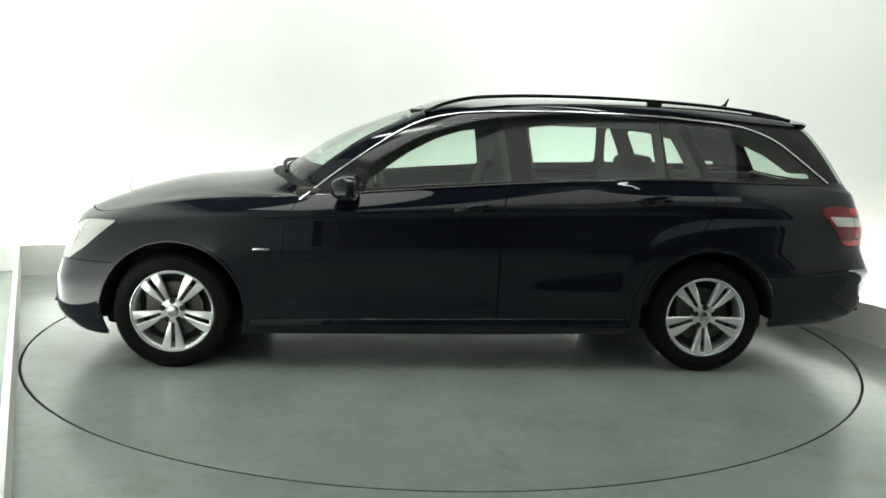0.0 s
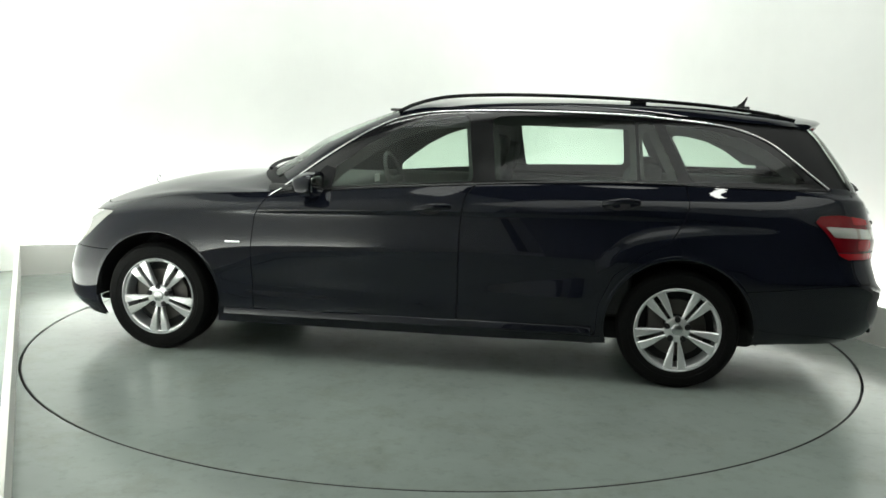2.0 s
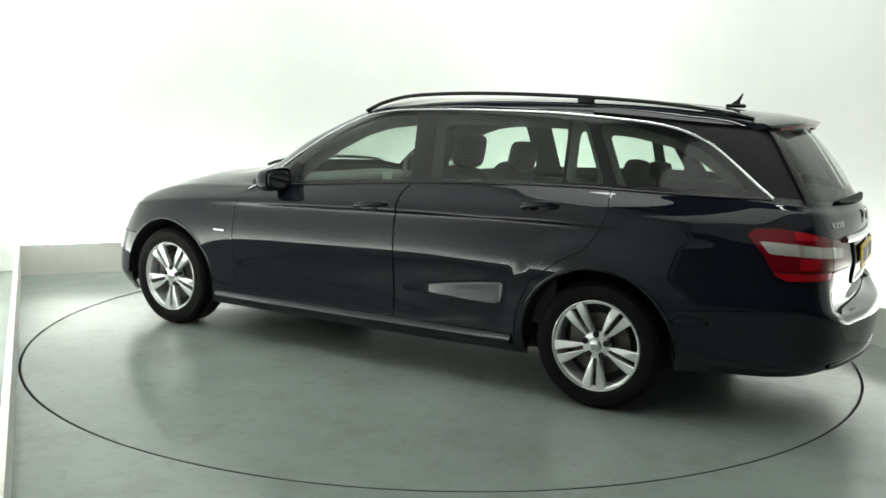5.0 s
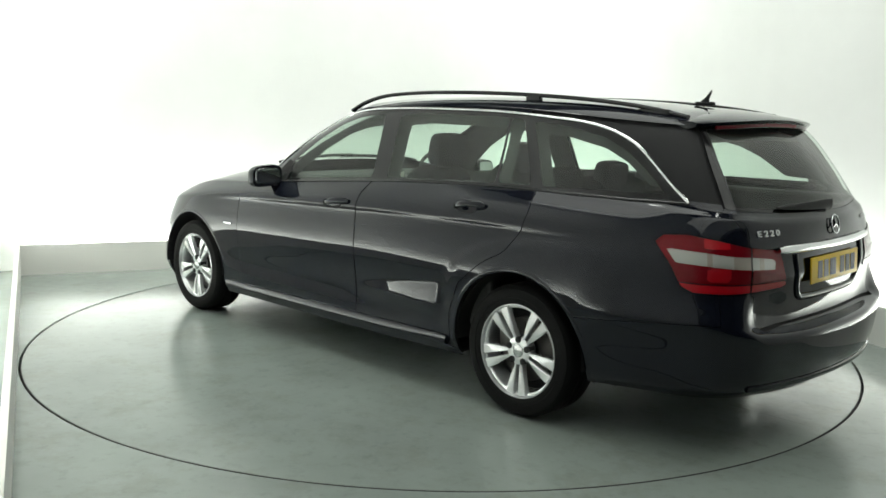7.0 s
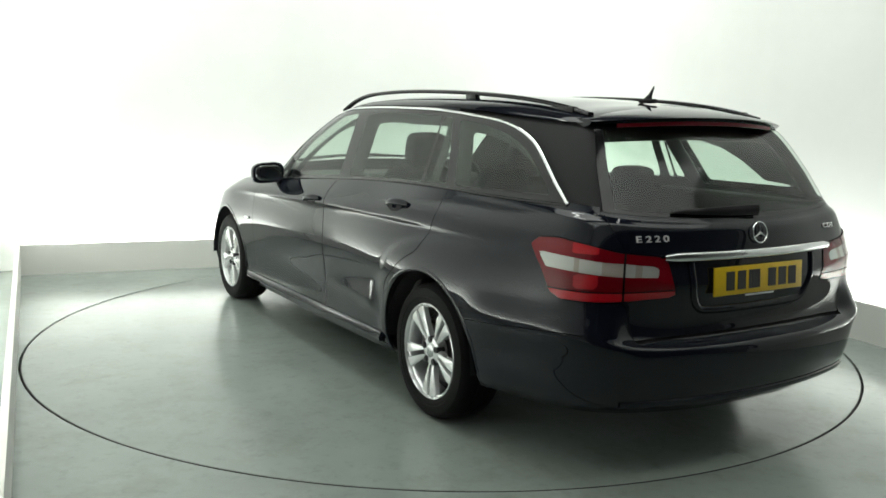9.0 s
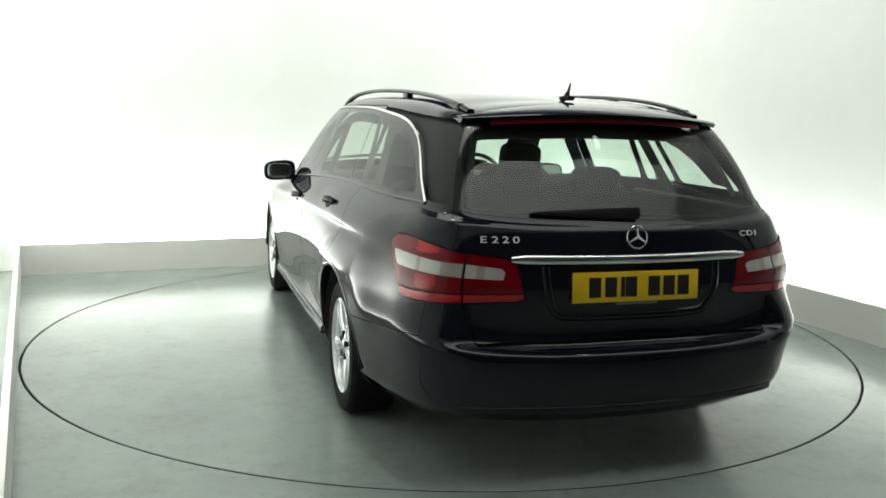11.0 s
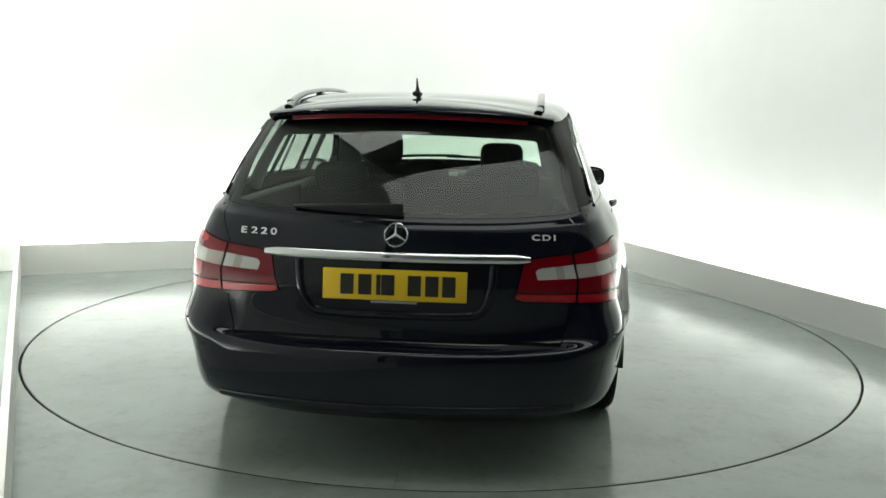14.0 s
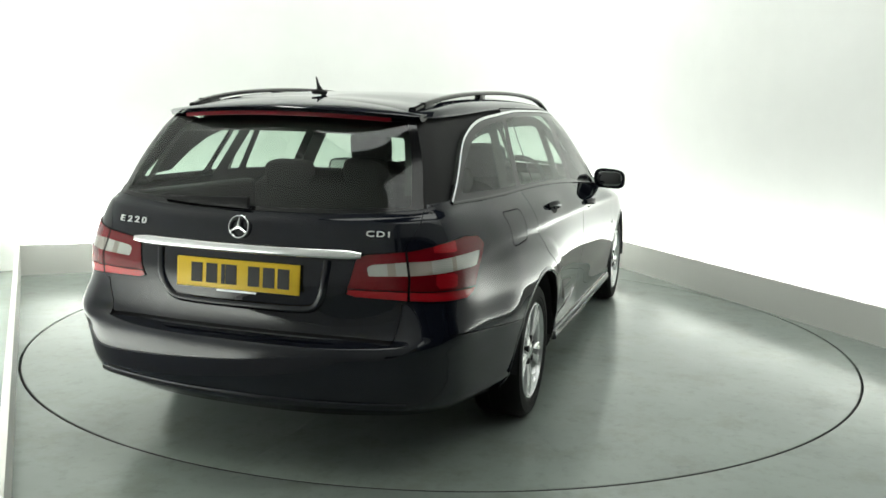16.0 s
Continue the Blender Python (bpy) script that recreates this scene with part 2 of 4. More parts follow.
    for k in range(n):
        t = 2 * math.pi * k / n
        way = Vector((math.cos(t), math.sin(t), 0))
        r0 = TABLE_R + GAP
        ring.append(bm.verts.new(way * r0))
        low.append(bm.verts.new(way * r0 - UP * .06))
        best = 99
        for p, q in zip(edge, edge[1:] + edge[:1]):
            e = q - p
            det = way.x * -e.y + way.y * e.x
            if abs(det) > 1e-9:
                s = (p.x * -e.y + p.y * e.x) / det
                k2 = (way.x * p.y - way.y * p.x) / det
                if s > 0 and -1e-6 <= k2 <= 1 + 1e-6:
                    best = min(best, s)
        out.append(bm.verts.new(way * best))
    for c in edge:
        k = min(range(n), key=lambda i: (out[i].co - c).length)
        out[k].co = c
    for k in range(n):
        j = (k + 1) % n
        bm.faces.new((ring[k], ring[j], out[j], out[k]))
        bm.faces.new((low[k], low[j], ring[j], ring[k]))
    floor = part("floor", bm, M_FLOOR, None)
    tagged(floor, "smooth grey-green painted concrete floor", "floor", kind="structure")
    bm = bmesh.new()
    lathe(bm, [(0.001, -0.08), (TABLE_R + 0.2, -0.08)], 128, pose(0, 0, 0, 90))
    tagged(part("turntable_pit", bm, M_GAP, None), "dark pit under the turntable gap", "floor", kind="structure")


def build_table():
    """The round deck in two halves with a fine seam, and a band round its edge, coloured as dark as the shaded gap."""
    table = tagged(new("turntable"), "round grey-green painted turntable flush with floor", "turntable")
    for half in (0, 1):
        bm = bmesh.new()
        rows = []
        n, seam = 96, .0008
        for k in range(n + 1):
            a = math.pi * (half + k / n)
            off = Vector((0, seam if half == 0 else -seam, 0))
            rows.append([bm.verts.new(Vector((r * math.cos(a), r * math.sin(a), z)) + off) for r, z in ((.0005, 0), (.8, 0), (1.7, 0), (TABLE_R - .007, 0), (TABLE_R - .005, -.002), (TABLE_R - .005, -.03), (.0005, -.03))])
        for p, q in zip(rows, rows[1:]):
            for i in range(6):
                bm.faces.new((p[i], p[i + 1], q[i + 1], q[i]))
        for end in (rows[0], rows[-1]):
            bm.faces.new(end)
        part("deck", bm, M_TABLE, table, "smooth grey-green painted deck")
    # band in the gap's dark colour, so the lit rim reads as shade
    bm = bmesh.new()
    lathe(bm, [(TABLE_R - .004, .002), (TABLE_R - .001, .002), (TABLE_R, .005), (TABLE_R, .06), (TABLE_R - .004, .06)], 256, pose(0, 0, 0, -90))
    part("gap_shade_band", bm, M_GAP, table, "dark edge band, coloured as the gap's shade", True)
    return table


# ------------------------------------------------------------------ the car's skin
# Feature lines of one half, from the front centre round the flank to the rear centre (x forward, y left, z up).
LOWER_EDGE = [(2.13, 0, .20), (2.10, .45, .20), (1.98, .74, .18), (1.80, .86, .17), (1.437, .87, .18), (.9, .875, .185), (.2, .88, .19), (-.5, .88, .195), (-1.437, .87, .22), (-1.9, .84, .25), (-2.27, .70, .25), (-2.42, .4, .25), (-2.46, 0, .25)]
SILL_LINE = [(2.20, 0, .27), (2.17, .45, .27), (2.05, .77, .26), (1.83, .89, .26), (1.437, .905, .26), (.9, .905, .255), (.2, .908, .265), (-.5, .908, .27), (-1.437, .905, .30), (-1.95, .87, .31), (-2.37, .73, .31), (-2.49, .42, .31), (-2.53, 0, .31)]
LOW_FLANK = [(2.235, 0, .42), (2.20, .45, .42), (2.09, .775, .42), (1.85, .895, .42), (1.437, .935, .44), (.9, .915, .42), (.2, .910, .42), (-.5, .910, .42), (-1.437, .94, .46), (-1.95, .885, .46), (-2.405, .75, .465), (-2.515, .42, .47), (-2.55, 0, .47)]
REAR_LEDGE = [(2.23, 0, .49), (2.19, .45, .49), (2.075, .77, .49), (1.84, .895, .50), (1.437, .94, .54), (.92, .930, .53), (.2, .924, .53), (-.5, .924, .53), (-1.437, .948, .56), (-1.95, .893, .545), (-2.40, .752, .535), (-2.508, .42, .522), (-2.538, 0, .522)]
MID_FLANK = [(2.215, 0, .56), (2.17, .45, .56), (2.05, .76, .57), (1.82, .89, .60), (1.437, .94, .66), (.95, .942, .65), (.2, .938, .65), (-.5, .938, .66), (-1.437, .95, .68), (-1.95, .89, .66), (-2.355, .768, .60), (-2.43, .44, .549), (-2.455, 0, .545)]
UNDER_CREASE = [(2.175, 0, .67), (2.115, .45, .68), (1.965, .74, .705), (1.77, .858, .735), (1.437, .920, .775), (.9, .934, .80), (.2, .931, .825), (-.5, .930, .845), (-1.437, .914, .85), (-1.95, .870, .83), (-2.345, .765, .80), (-2.445, .45, .755), (-2.468, 0, .745)]
SHOULDER = [(2.16, 0, .70), (2.10, .45, .71), (1.95, .735, .73), (1.76, .85, .76), (1.437, .905, .805), (.9, .935, .84), (.2, .936, .868), (-.5, .934, .888), (-1.437, .908, .892), (-1.95, .862, .87), (-2.335, .76, .835), (-2.44, .45, .785), (-2.465, 0, .775)]
BELT = [(2.05, 0, .80), (2.00, .42, .80), (1.87, .66, .80), (1.70, .765, .83), (1.437, .81, .875), (.85, .858, .915), (.2, .872, .965), (-.5, .876, 1.005), (-1.437, .842, 1.015), (-1.95, .787, 1.0), (-2.295, .712, .985), (-2.40, .43, .955), (-2.45, 0, .95)]
BONNET = [(1.58, 0, .955), (1.55, .3, .95), (1.47, .53, .935), (1.36, .665, .925), (1.18, .76, .925), (.78, .845, .93), (.2, .864, .977), (-.5, .866, 1.02), (-1.437, .831, 1.032), (-1.95, .776, 1.02), (-2.285, .697, 1.0), (-2.388, .42, .975), (-2.438, 0, .97)]
COWL = [(.98, 0, 1.030), (.965, .25, 1.027), (.93, .45, 1.02), (.88, .60, 1.012), (.82, .72, .985), (.70, .836, .945), (.2, .857, .99), (-.5, .858, 1.034), (-1.437, .822, 1.046), (-1.95, .766, 1.035), (-2.275, .682, 1.015), (-2.375, .41, .99), (-2.425, 0, .985)]
MID_GLASS = [(.60, 0, 1.246), (.59, .22, 1.243), (.57, .40, 1.233), (.545, .54, 1.217), (.50, .655, 1.20), (.42, .752, 1.165), (.1, .778, 1.20), (-.5, .778, 1.225), (-1.4, .745, 1.225), (-1.88, .698, 1.205), (-2.17, .63, 1.19), (-2.25, .39, 1.185), (-2.295, 0, 1.185)]
ROOF_EDGE = [(.10, 0, 1.432), (.09, .2, 1.429), (.085, .36, 1.421), (.075, .48, 1.415), (.05, .57, 1.405), (-.03, .655, 1.385), (-.25, .68, 1.405), (-.7, .685, 1.415), (-1.35, .665, 1.40), (-1.75, .625, 1.37), (-2.05, .55, 1.352), (-2.08, .36, 1.365), (-2.11, 0, 1.375)]
ROOF_SIDE = [(0, 0, 1.462), (0, .2, 1.457), (-.02, .35, 1.45), (-.05, .45, 1.442), (-.1, .53, 1.435), (-.2, .58, 1.43), (-.4, .595, 1.443), (-.8, .6, 1.452), (-1.35, .585, 1.44), (-1.7, .55, 1.418), (-1.88, .50, 1.40), (-1.98, .33, 1.408), (-2.0, 0, 1.415)]
ROOF_MID = [(-.1, 0, 1.472), (-.13, 0, 1.473), (-.18, 0, 1.475), (-.25, 0, 1.478), (-.32, 0, 1.48), (-.4, 0, 1.482), (-.6, 0, 1.485), (-.9, 0, 1.484), (-1.35, 0, 1.47), (-1.6, 0, 1.455), (-1.75, 0, 1.443), (-1.85, 0, 1.434), (-1.9, 0, 1.43)]
LINES = [LOWER_EDGE, SILL_LINE, LOW_FLANK, REAR_LEDGE, MID_FLANK, UNDER_CREASE, SHOULDER, BELT, BONNET, COWL, MID_GLASS, ROOF_EDGE, ROOF_SIDE, ROOF_MID]
NU, NV = 22, 10
AXLE_X, HUB_Z, ARCH_R = 1.437, 0.307, 0.372


def glide(P, n, even=(False, False)):
    """A centripetal spline through the rows of P (k, m, 3) along its first axis, n steps to each interval. even: ends that meet their mirror image at y = 0."""
    turn = np.array([1, -1, 1])[:P.shape[-1]]
    P = np.concatenate([P[1:2] * turn if even[0] else 2 * P[:1] - P[1:2], P, P[-2:-1] * turn if even[1] else 2 * P[-1:] - P[-2:-1]])
    out = []
    for i in range(1, len(P) - 2):
        p0, p1, p2, p3 = P[i - 1:i + 3]
        k = lambda a, b: np.maximum(np.linalg.norm(b - a, axis=-1, keepdims=True), 1e-4) ** 0.5
        t1 = k(p0, p1)
        t2 = t1 + k(p1, p2)
        t3 = t2 + k(p2, p3)
        for j in range(n + (i == len(P) - 3)):
            t = t1 + (t2 - t1) * j / n
            a1 = (t1 - t) / t1 * p0 + t / t1 * p1
            a2 = (t2 - t) / (t2 - t1) * p1 + (t - t1) / (t2 - t1) * p2
            a3 = (t3 - t) / (t3 - t2) * p2 + (t - t2) / (t3 - t2) * p3
            b1 = (t2 - t) / t2 * a1 + t / t2 * a2
            b2 = (t3 - t) / (t3 - t1) * a2 + (t - t1) / (t3 - t1) * a3
            out.append((t2 - t) / (t2 - t1) * b1 + (t - t1) / (t2 - t1) * b2)
    return np.array(out)


def ease(v, a, b):
    t = np.clip((v - a) / (b - a), 0, 1)
    return t * t * (3 - 2 * t)


# outline of the rear haunch, seen from the side
HAUNCH = [(-.955, .20), (-.965, .36), (-.985, .50), (-1.02, .62), (-1.08, .715), (-1.20, .79), (-1.42, .838), (-1.75, .855), (-2.15, .835), (-2.6, .80), (-2.6, .2)]


def modelled(G):
    """Presses the finer forms into the half skin: haunch, hollow before the rear wheel, bumper corners, blunter nose."""
    shape = G.shape
    G = G.reshape(-1, 3).copy()
    x, y, z = G.T.copy()
    flank = ease(y, .78, .86)
    inside = polygon(spline2(HAUNCH[:9], 5) + HAUNCH[9:])(np.stack([x, y, z], -1))
    haunch = ease(-inside, -.015, .05) * flank * (1 - ease(-x, 1.75, 2.15))
    hollow = ease(-x, .15, .93) * (1 - ease(-x, .93, .99)) * ease(z, .36, .445) * (1 - np.clip((z - .445) / (.02 + .095 * np.clip((-x - .2) / .75, 0, 1)), 0, 1)) * flank
    ridge = ease(-x, 1.72, 1.95) * ease(z, .42, .565) * (1 - ease(z, .575, .68)) * ease(y, .5, .7)
    G[:, 1] += .013 * haunch + .025 * hollow + .016 * ridge
    shelf = ease(-x, .75, 1.25) * (1 - ease(-x, 1.9, 2.2)) * ease(z, .85, .95) * (1 - ease(z, .96, 1.05)) * ease(y, .70, .76)
    G[:, 1] += .016 * shelf
    corner = ease(-x, 2.1, 2.3) * ease(y, .60, .70) * ease(z, .48, .58) * (1 - ease(z, .58, .72))
    G[:, 0] -= .026 * corner
    G[:, 1] += .006 * corner
    nose = ease(x, 1.75, 2.05) * (1 - ease(z, .66, .78)) * ease(z, .26, .42)
    G[:, 0] -= .030 * nose
    return G.reshape(shape)


def skin():
    """The half skin as rows of x, y, z, nx, ny, nz, u, v, and its triangles."""
    P = np.array(LINES, float)
    G = glide(P.transpose(1, 0, 2), NU, (True, True)).transpose(1, 0, 2)
    G = glide(G, NV, (False, True))
    for _ in range(3):
        S = G.copy()
        S[1:-1] = (G[:-2] + 2 * G[1:-1] + G[2:]) / 4
        S[:, 1:-1] = (S[:, :-2] + 2 * S[:, 1:-1] + S[:, 2:]) / 4
        S[:, 0, 1] = S[:, -1, 1] = 0
        S[-1, :, 1] = 0
        G = S
    for _ in range(14):
        S = G.copy()
        S[:, 1:-1] = (G[:, :-2] + 2 * G[:, 1:-1] + G[:, 2:]) / 4
        S[:, 0, ::2], S[:, -1, ::2] = (G[:, 0] + G[:, 1])[:, ::2] / 2, (G[:, -1] + G[:, -2])[:, ::2] / 2
        G = S
    G = modelled(G)
    # normals, with the mirrored half taken into account at the middle
    du, dv = np.gradient(G, axis=1), np.gradient(G, axis=0)
    N = np.cross(du, dv)
    N /= np.maximum(np.linalg.norm(N, axis=-1, keepdims=True), 1e-9)
    C = np.array([-0.2, 0, 0.5])
    if ((G - C) * N).sum() < 0:
        N = -N
    N[:, 0, 1] = N[:, -1, 1] = 0
    N[-1] = (0, 0, 1)
    N /= np.maximum(np.linalg.norm(N, axis=-1, keepdims=True), 1e-9)
    nv, nu = G.shape[:2]
    vv, uu = np.meshgrid(np.arange(nv) / NV, np.arange(nu) / NU, indexing="ij")
    A = np.concatenate([G, N, uu[..., None], vv[..., None]], -1).reshape(-1, 8)
    i = (np.arange(nv - 1)[:, None] * nu + np.arange(nu - 1)[None]).ravel()
    T = np.concatenate([np.stack([i, i + 1, i + nu + 1], -1), np.stack([i, i + nu + 1, i + nu], -1)])
    a, b, c = (A[T[:, k], :3] for k in range(3))
    T = T[np.linalg.norm(np.cross(b - a, c - a), axis=-1) > 1e-9]
    a, b, c = (A[T[:, k]] for k in range(3))
    flip = (np.cross(b[:, :3] - a[:, :3], c[:, :3] - a[:, :3]) * (a[:, 3:6] + b[:, 3:6] + c[:, 3:6])).sum(-1) < 0
    T[flip] = T[flip][:, ::-1]
    return A, T


def keep(m, f, gap=0.0):
    """The part of a skin where f < -gap, cut cleanly."""
    A, T = m
    d = f(A) + gap
    s = d < 0
    count = s[T].sum(1)
    done = [T[count == 3]]
    extra, base = [], len(A)

    def cut(i, j):
        nonlocal base
        w = (d[i] / (d[i] - d[j]))[:, None]
        extra.append(A[i] * (1 - w) + A[j] * w)
        base += len(i)
        return np.arange(base - len(i), base)

    def rolled(sel, want):
        Q = T[sel]
        first = (s[Q] == want).argmax(1)
        return np.stack([Q[np.arange(len(Q)), (first + k) % 3] for k in range(3)], -1)

    Q = rolled(count == 1, True)
    if len(Q):
        ab, ac = cut(Q[:, 0], Q[:, 1]), cut(Q[:, 0], Q[:, 2])
        done.append(np.stack([Q[:, 0], ab, ac], -1))
    Q = rolled(count == 2, False)
    if len(Q):
        ab, ac = cut(Q[:, 0], Q[:, 1]), cut(Q[:, 0], Q[:, 2])
        done += [np.stack([ab, Q[:, 1], Q[:, 2]], -1), np.stack([ab, Q[:, 2], ac], -1)]
    A2, T2 = np.concatenate([A, *extra]), np.concatenate(done)
    used, inv = np.unique(T2, return_inverse=True)
    return A2[used], inv.reshape(-1, 3)


def neg(f):
    return lambda A: -f(A)


def both(*fs):
    return lambda A: np.max([f(A) for f in fs], axis=0)


def either(*fs):
    return lambda A: np.min([f(A) for f in fs], axis=0)


def polygon(pts, round_by=0.0, plane="xz"):
    """Signed distance to a polygon in a projection: xz from the side, yz from behind, qz wrapped round the rear corner, pz round the front corner."""
    P = np.array(pts, float)
    Q = np.roll(P, -1, 0)

    def f(A):
        x, y, z = A[:, 0], np.abs(A[:, 1]), A[:, 2]
        h = {"xz": x, "yz": y, "qz": -x - y, "pz": x - y}[plane]
        p = np.stack([h, z], -1)
        best, inside = np.full(len(p), 1e9), np.zeros(len(p), bool)
        for a, b in zip(P, Q):
            e, w = b - a, p - a
            k = np.clip(w @ e / (e @ e), 0, 1)[:, None]
            best = np.minimum(best, np.linalg.norm(w - e * k, axis=-1))
            cond = (a[1] > p[:, 1]) != (b[1] > p[:, 1])
            with np.errstate(divide="ignore", invalid="ignore"):
                xx = a[0] + (p[:, 1] - a[1]) / (b[1] - a[1] if b[1] != a[1] else 1e-9) * e[0]
            inside ^= cond & (p[:, 0] < xx)
        return np.where(inside, -best, best) - round_by

    return f


def spline2(pts, n=6):
    return [tuple(p) for p in glide(np.array(pts, float)[:, None], n)[:, 0]]


def over(k, value, scale=1.0):
    """Negative where column k of the skin's table is above the value (k: 0 x, 1 y, 2 z, 6 u, 7 v)."""
    return lambda A: (value - A[:, k]) * scale


def under(k, value, scale=1.0):
    return lambda A: (A[:, k] - value) * scale


def arch(A):
    r = np.minimum(np.hypot(A[:, 0] - AXLE_X, A[:, 2] - HUB_Z), np.hypot(A[:, 0] + AXLE_X, A[:, 2] - HUB_Z)) - ARCH_R
    return np.maximum(r, 0.5 - A[:, 1])


# side outlines
TRIM_LINE = spline2([(.775, .905), (.575, 1.058), (.424, 1.165), (.273, 1.262), (.123, 1.335), (-.029, 1.372), (-.182, 1.388), (-.489, 1.398), (-.799, 1.397), (-1.112, 1.39), (-1.428, 1.367), (-1.588, 1.35), (-1.718, 1.322), (-1.85, 1.268), (-1.953, 1.196), (-2.058, 1.111), (-2.149, 1.04)])
BELT_LINE = [(-2.149, 1.04), (-1.9, 1.04), (-1.66, 1.043), (-1.33, 1.05), (-1.066, 1.048), (-.637, 1.033), (-.272, 1.01), (.089, .985), (.418, .958), (.60, .935)]
F_DLO = polygon(TRIM_LINE + BELT_LINE[1:])
F_GLASS_FRONT = both(polygon([(.50, .965), (.40, 1.075), (.22, 1.205), (.06, 1.29), (-.08, 1.335), (-.295, 1.358), (-.345, 1.025), (.1, .995)], 0.008), neg(lambda A: -F_DLO(A) - 0.012))
F_GLASS_REAR = polygon([(-.475, 1.045), (-.435, 1.358), (-.60, 1.368), (-1.165, 1.358), (-1.19, 1.067), (-.8, 1.055)], 0.008)
F_GLASS_SMALL = polygon([(-1.222, 1.07), (-1.195, 1.354), (-1.255, 1.348), (-1.395, 1.07)], 0.008)
F_GLASS_QUARTER = polygon([(-1.475, 1.07), (-1.335, 1.340), (-1.50, 1.325), (-1.70, 1.282), (-1.82, 1.23), (-1.93, 1.155), (-2.03, 1.075)], 0.008)
F_DOOR_FRONT = polygon([(.86, .25), (.865, .60), (.84, .80), (.785, .90), (.56, 1.075), (.40, 1.188), (.2, 1.31), (.05, 1.375), (-.19, 1.41), (-.345, 1.41), (-.395, 1.05), (-.315, .95), (-.295, .80), (-.285, .25)], 0.0)
F_DOOR_REAR = polygon([(-.290, .25), (-.300, .80), (-.320, .95), (-.40, 1.05), (-.35, 1.41), (-1.28, 1.405), (-1.44, 1.05), (-1.46, .95), (-1.44, .87), (-1.375, .765), (-1.25, .70), (-1.10, .58), (-1.03, .42), (-1.02, .25)], 0.0)
F_SILL = both(under(2, .245), under(0, 1.1), over(0, -1.1))
F_BUMPER_FRONT = both(over(0, 1.5), under(2, .565), under(7, 7))
F_BUMPER_REAR = both(under(0, -1.6), either(lambda A: A[:, 2] - (.530 + 0.05 * np.clip((-A[:, 0] - 1.77) / .53, 0, 1)), both(under(2, .72), over(1, .60), lambda A: 1.56 + A[:, 0] + A[:, 1])))
F_LAMP_REAR = polygon([(1.235, .885), (1.28, .915), (1.40, .922), (1.56, .905), (1.72, .88), (1.92, .862), (1.965, .845), (2.02, .72), (1.98, .708), (1.62, .70), (1.42, .70), (1.36, .722), (1.31, .80)], 0.0, "qz")
F_LAMP_BAND = polygon([(1.285, .866), (1.49, .857), (1.63, .846), (1.75, .841), (1.90, .827), (1.922, .818), (1.918, .786), (1.75, .793), (1.49, .808), (1.335, .813)], 0.0, "qz")
F_LAMP_LOW = under(2, .737)
ALONG_LAMP = lambda lo, hi: (lambda A: np.maximum(lo + A[:, 0] + np.abs(A[:, 1]), -A[:, 0] - np.abs(A[:, 1]) - hi))
F_GLOW_HIGH = both(ALONG_LAMP(1.475, 1.613), over(2, .872), under(2, .912))
F_GLOW_LOW = both(ALONG_LAMP(1.49, 1.616), over(2, .748), under(2, .800))
F_FLAP = polygon([(-1.63, .86), (-1.63, .965), (-1.80, .965), (-1.79, .85)], 0.012)
F_HEAD = polygon([(.905, .768), (1.10, .765), (1.30, .748), (1.48, .70), (1.60, .655), (1.62, .585), (1.42, .565), (1.23, .575), (1.08, .645)], 0.012, "pz")
HATCH_EDGE = lambda A: 1.745 - np.maximum(A[:, 2] - .89, 0) + A[:, 0] + np.abs(A[:, 1])
F_HATCH_SIDE = lambda A: np.where(A[:, 2] < .70, np.abs(A[:, 1]) - (.632 - .22 * np.maximum(.66 - A[:, 2], 0)), np.where(A[:, 7] < 9, HATCH_EDGE(A), (10.03 - A[:, 6]) * 0.3))
F_HATCH = both(F_HATCH_SIDE, over(2, .53), under(7, 11.0, 0.1), under(0, -1.8))
F_REAR_GLASS = both(over(7, 9.06, 0.2), under(7, 10.93, 0.2), over(6, 10.05, 0.15))
F_BACKLIGHT = both(over(7, 9.19, 0.2), under(7, 10.84, 0.2), over(6, 10.24, 0.2))
F_SCREEN = both(over(7, 9.10, 0.2), under(7, 10.92, 0.2), under(6, 3.95, 0.15))
F_BONNET = both(over(7, 7.02, 0.2), under(7, 8.97, 0.3), under(6, 4.9, 0.2), over(0, .8))
F_ROOF = over(7, 11.0, 0.1)
F_COWL = both(over(7, 8.97, 0.2), under(7, 9.12, 0.2), under(6, 4.9, 0.2))


def mirrored(m):
    A, T = m
    A = A.copy()
    A[:, [1, 4]] *= -1
    return A, T[:, ::-1]


def joined(*ms):
    A, T, n = [], [], 0
    for a, t in ms:
        A.append(a)
        T.append(t + n)
        n += len(a)
    return np.concatenate(A), np.concatenate(T)


def split_islands(m):
    """The largest connected piece of a skin, and the rest."""
    A, T = m
    _, key = np.unique(A[:, :3].round(4), axis=0, return_inverse=True)
    K = key.ravel()[T]
    root = np.arange(K.max() + 1)
    while True:
        low = root[K].min(1)
        nxt = root.copy()
        for c in range(3):
            np.minimum.at(nxt, K[:, c], low)
        nxt = nxt[nxt]
        if (nxt == root).all():
            break
        root = nxt
    lab = root[K[:, 0]]
    names, counts = np.unique(lab, return_counts=True)
    big = lab == names[counts.argmax()]

    def part_of(sel):
        used, inv = np.unique(T[sel], return_inverse=True)
        return A[used], inv.reshape(-1, 3)

    return part_of(big), part_of(~big)


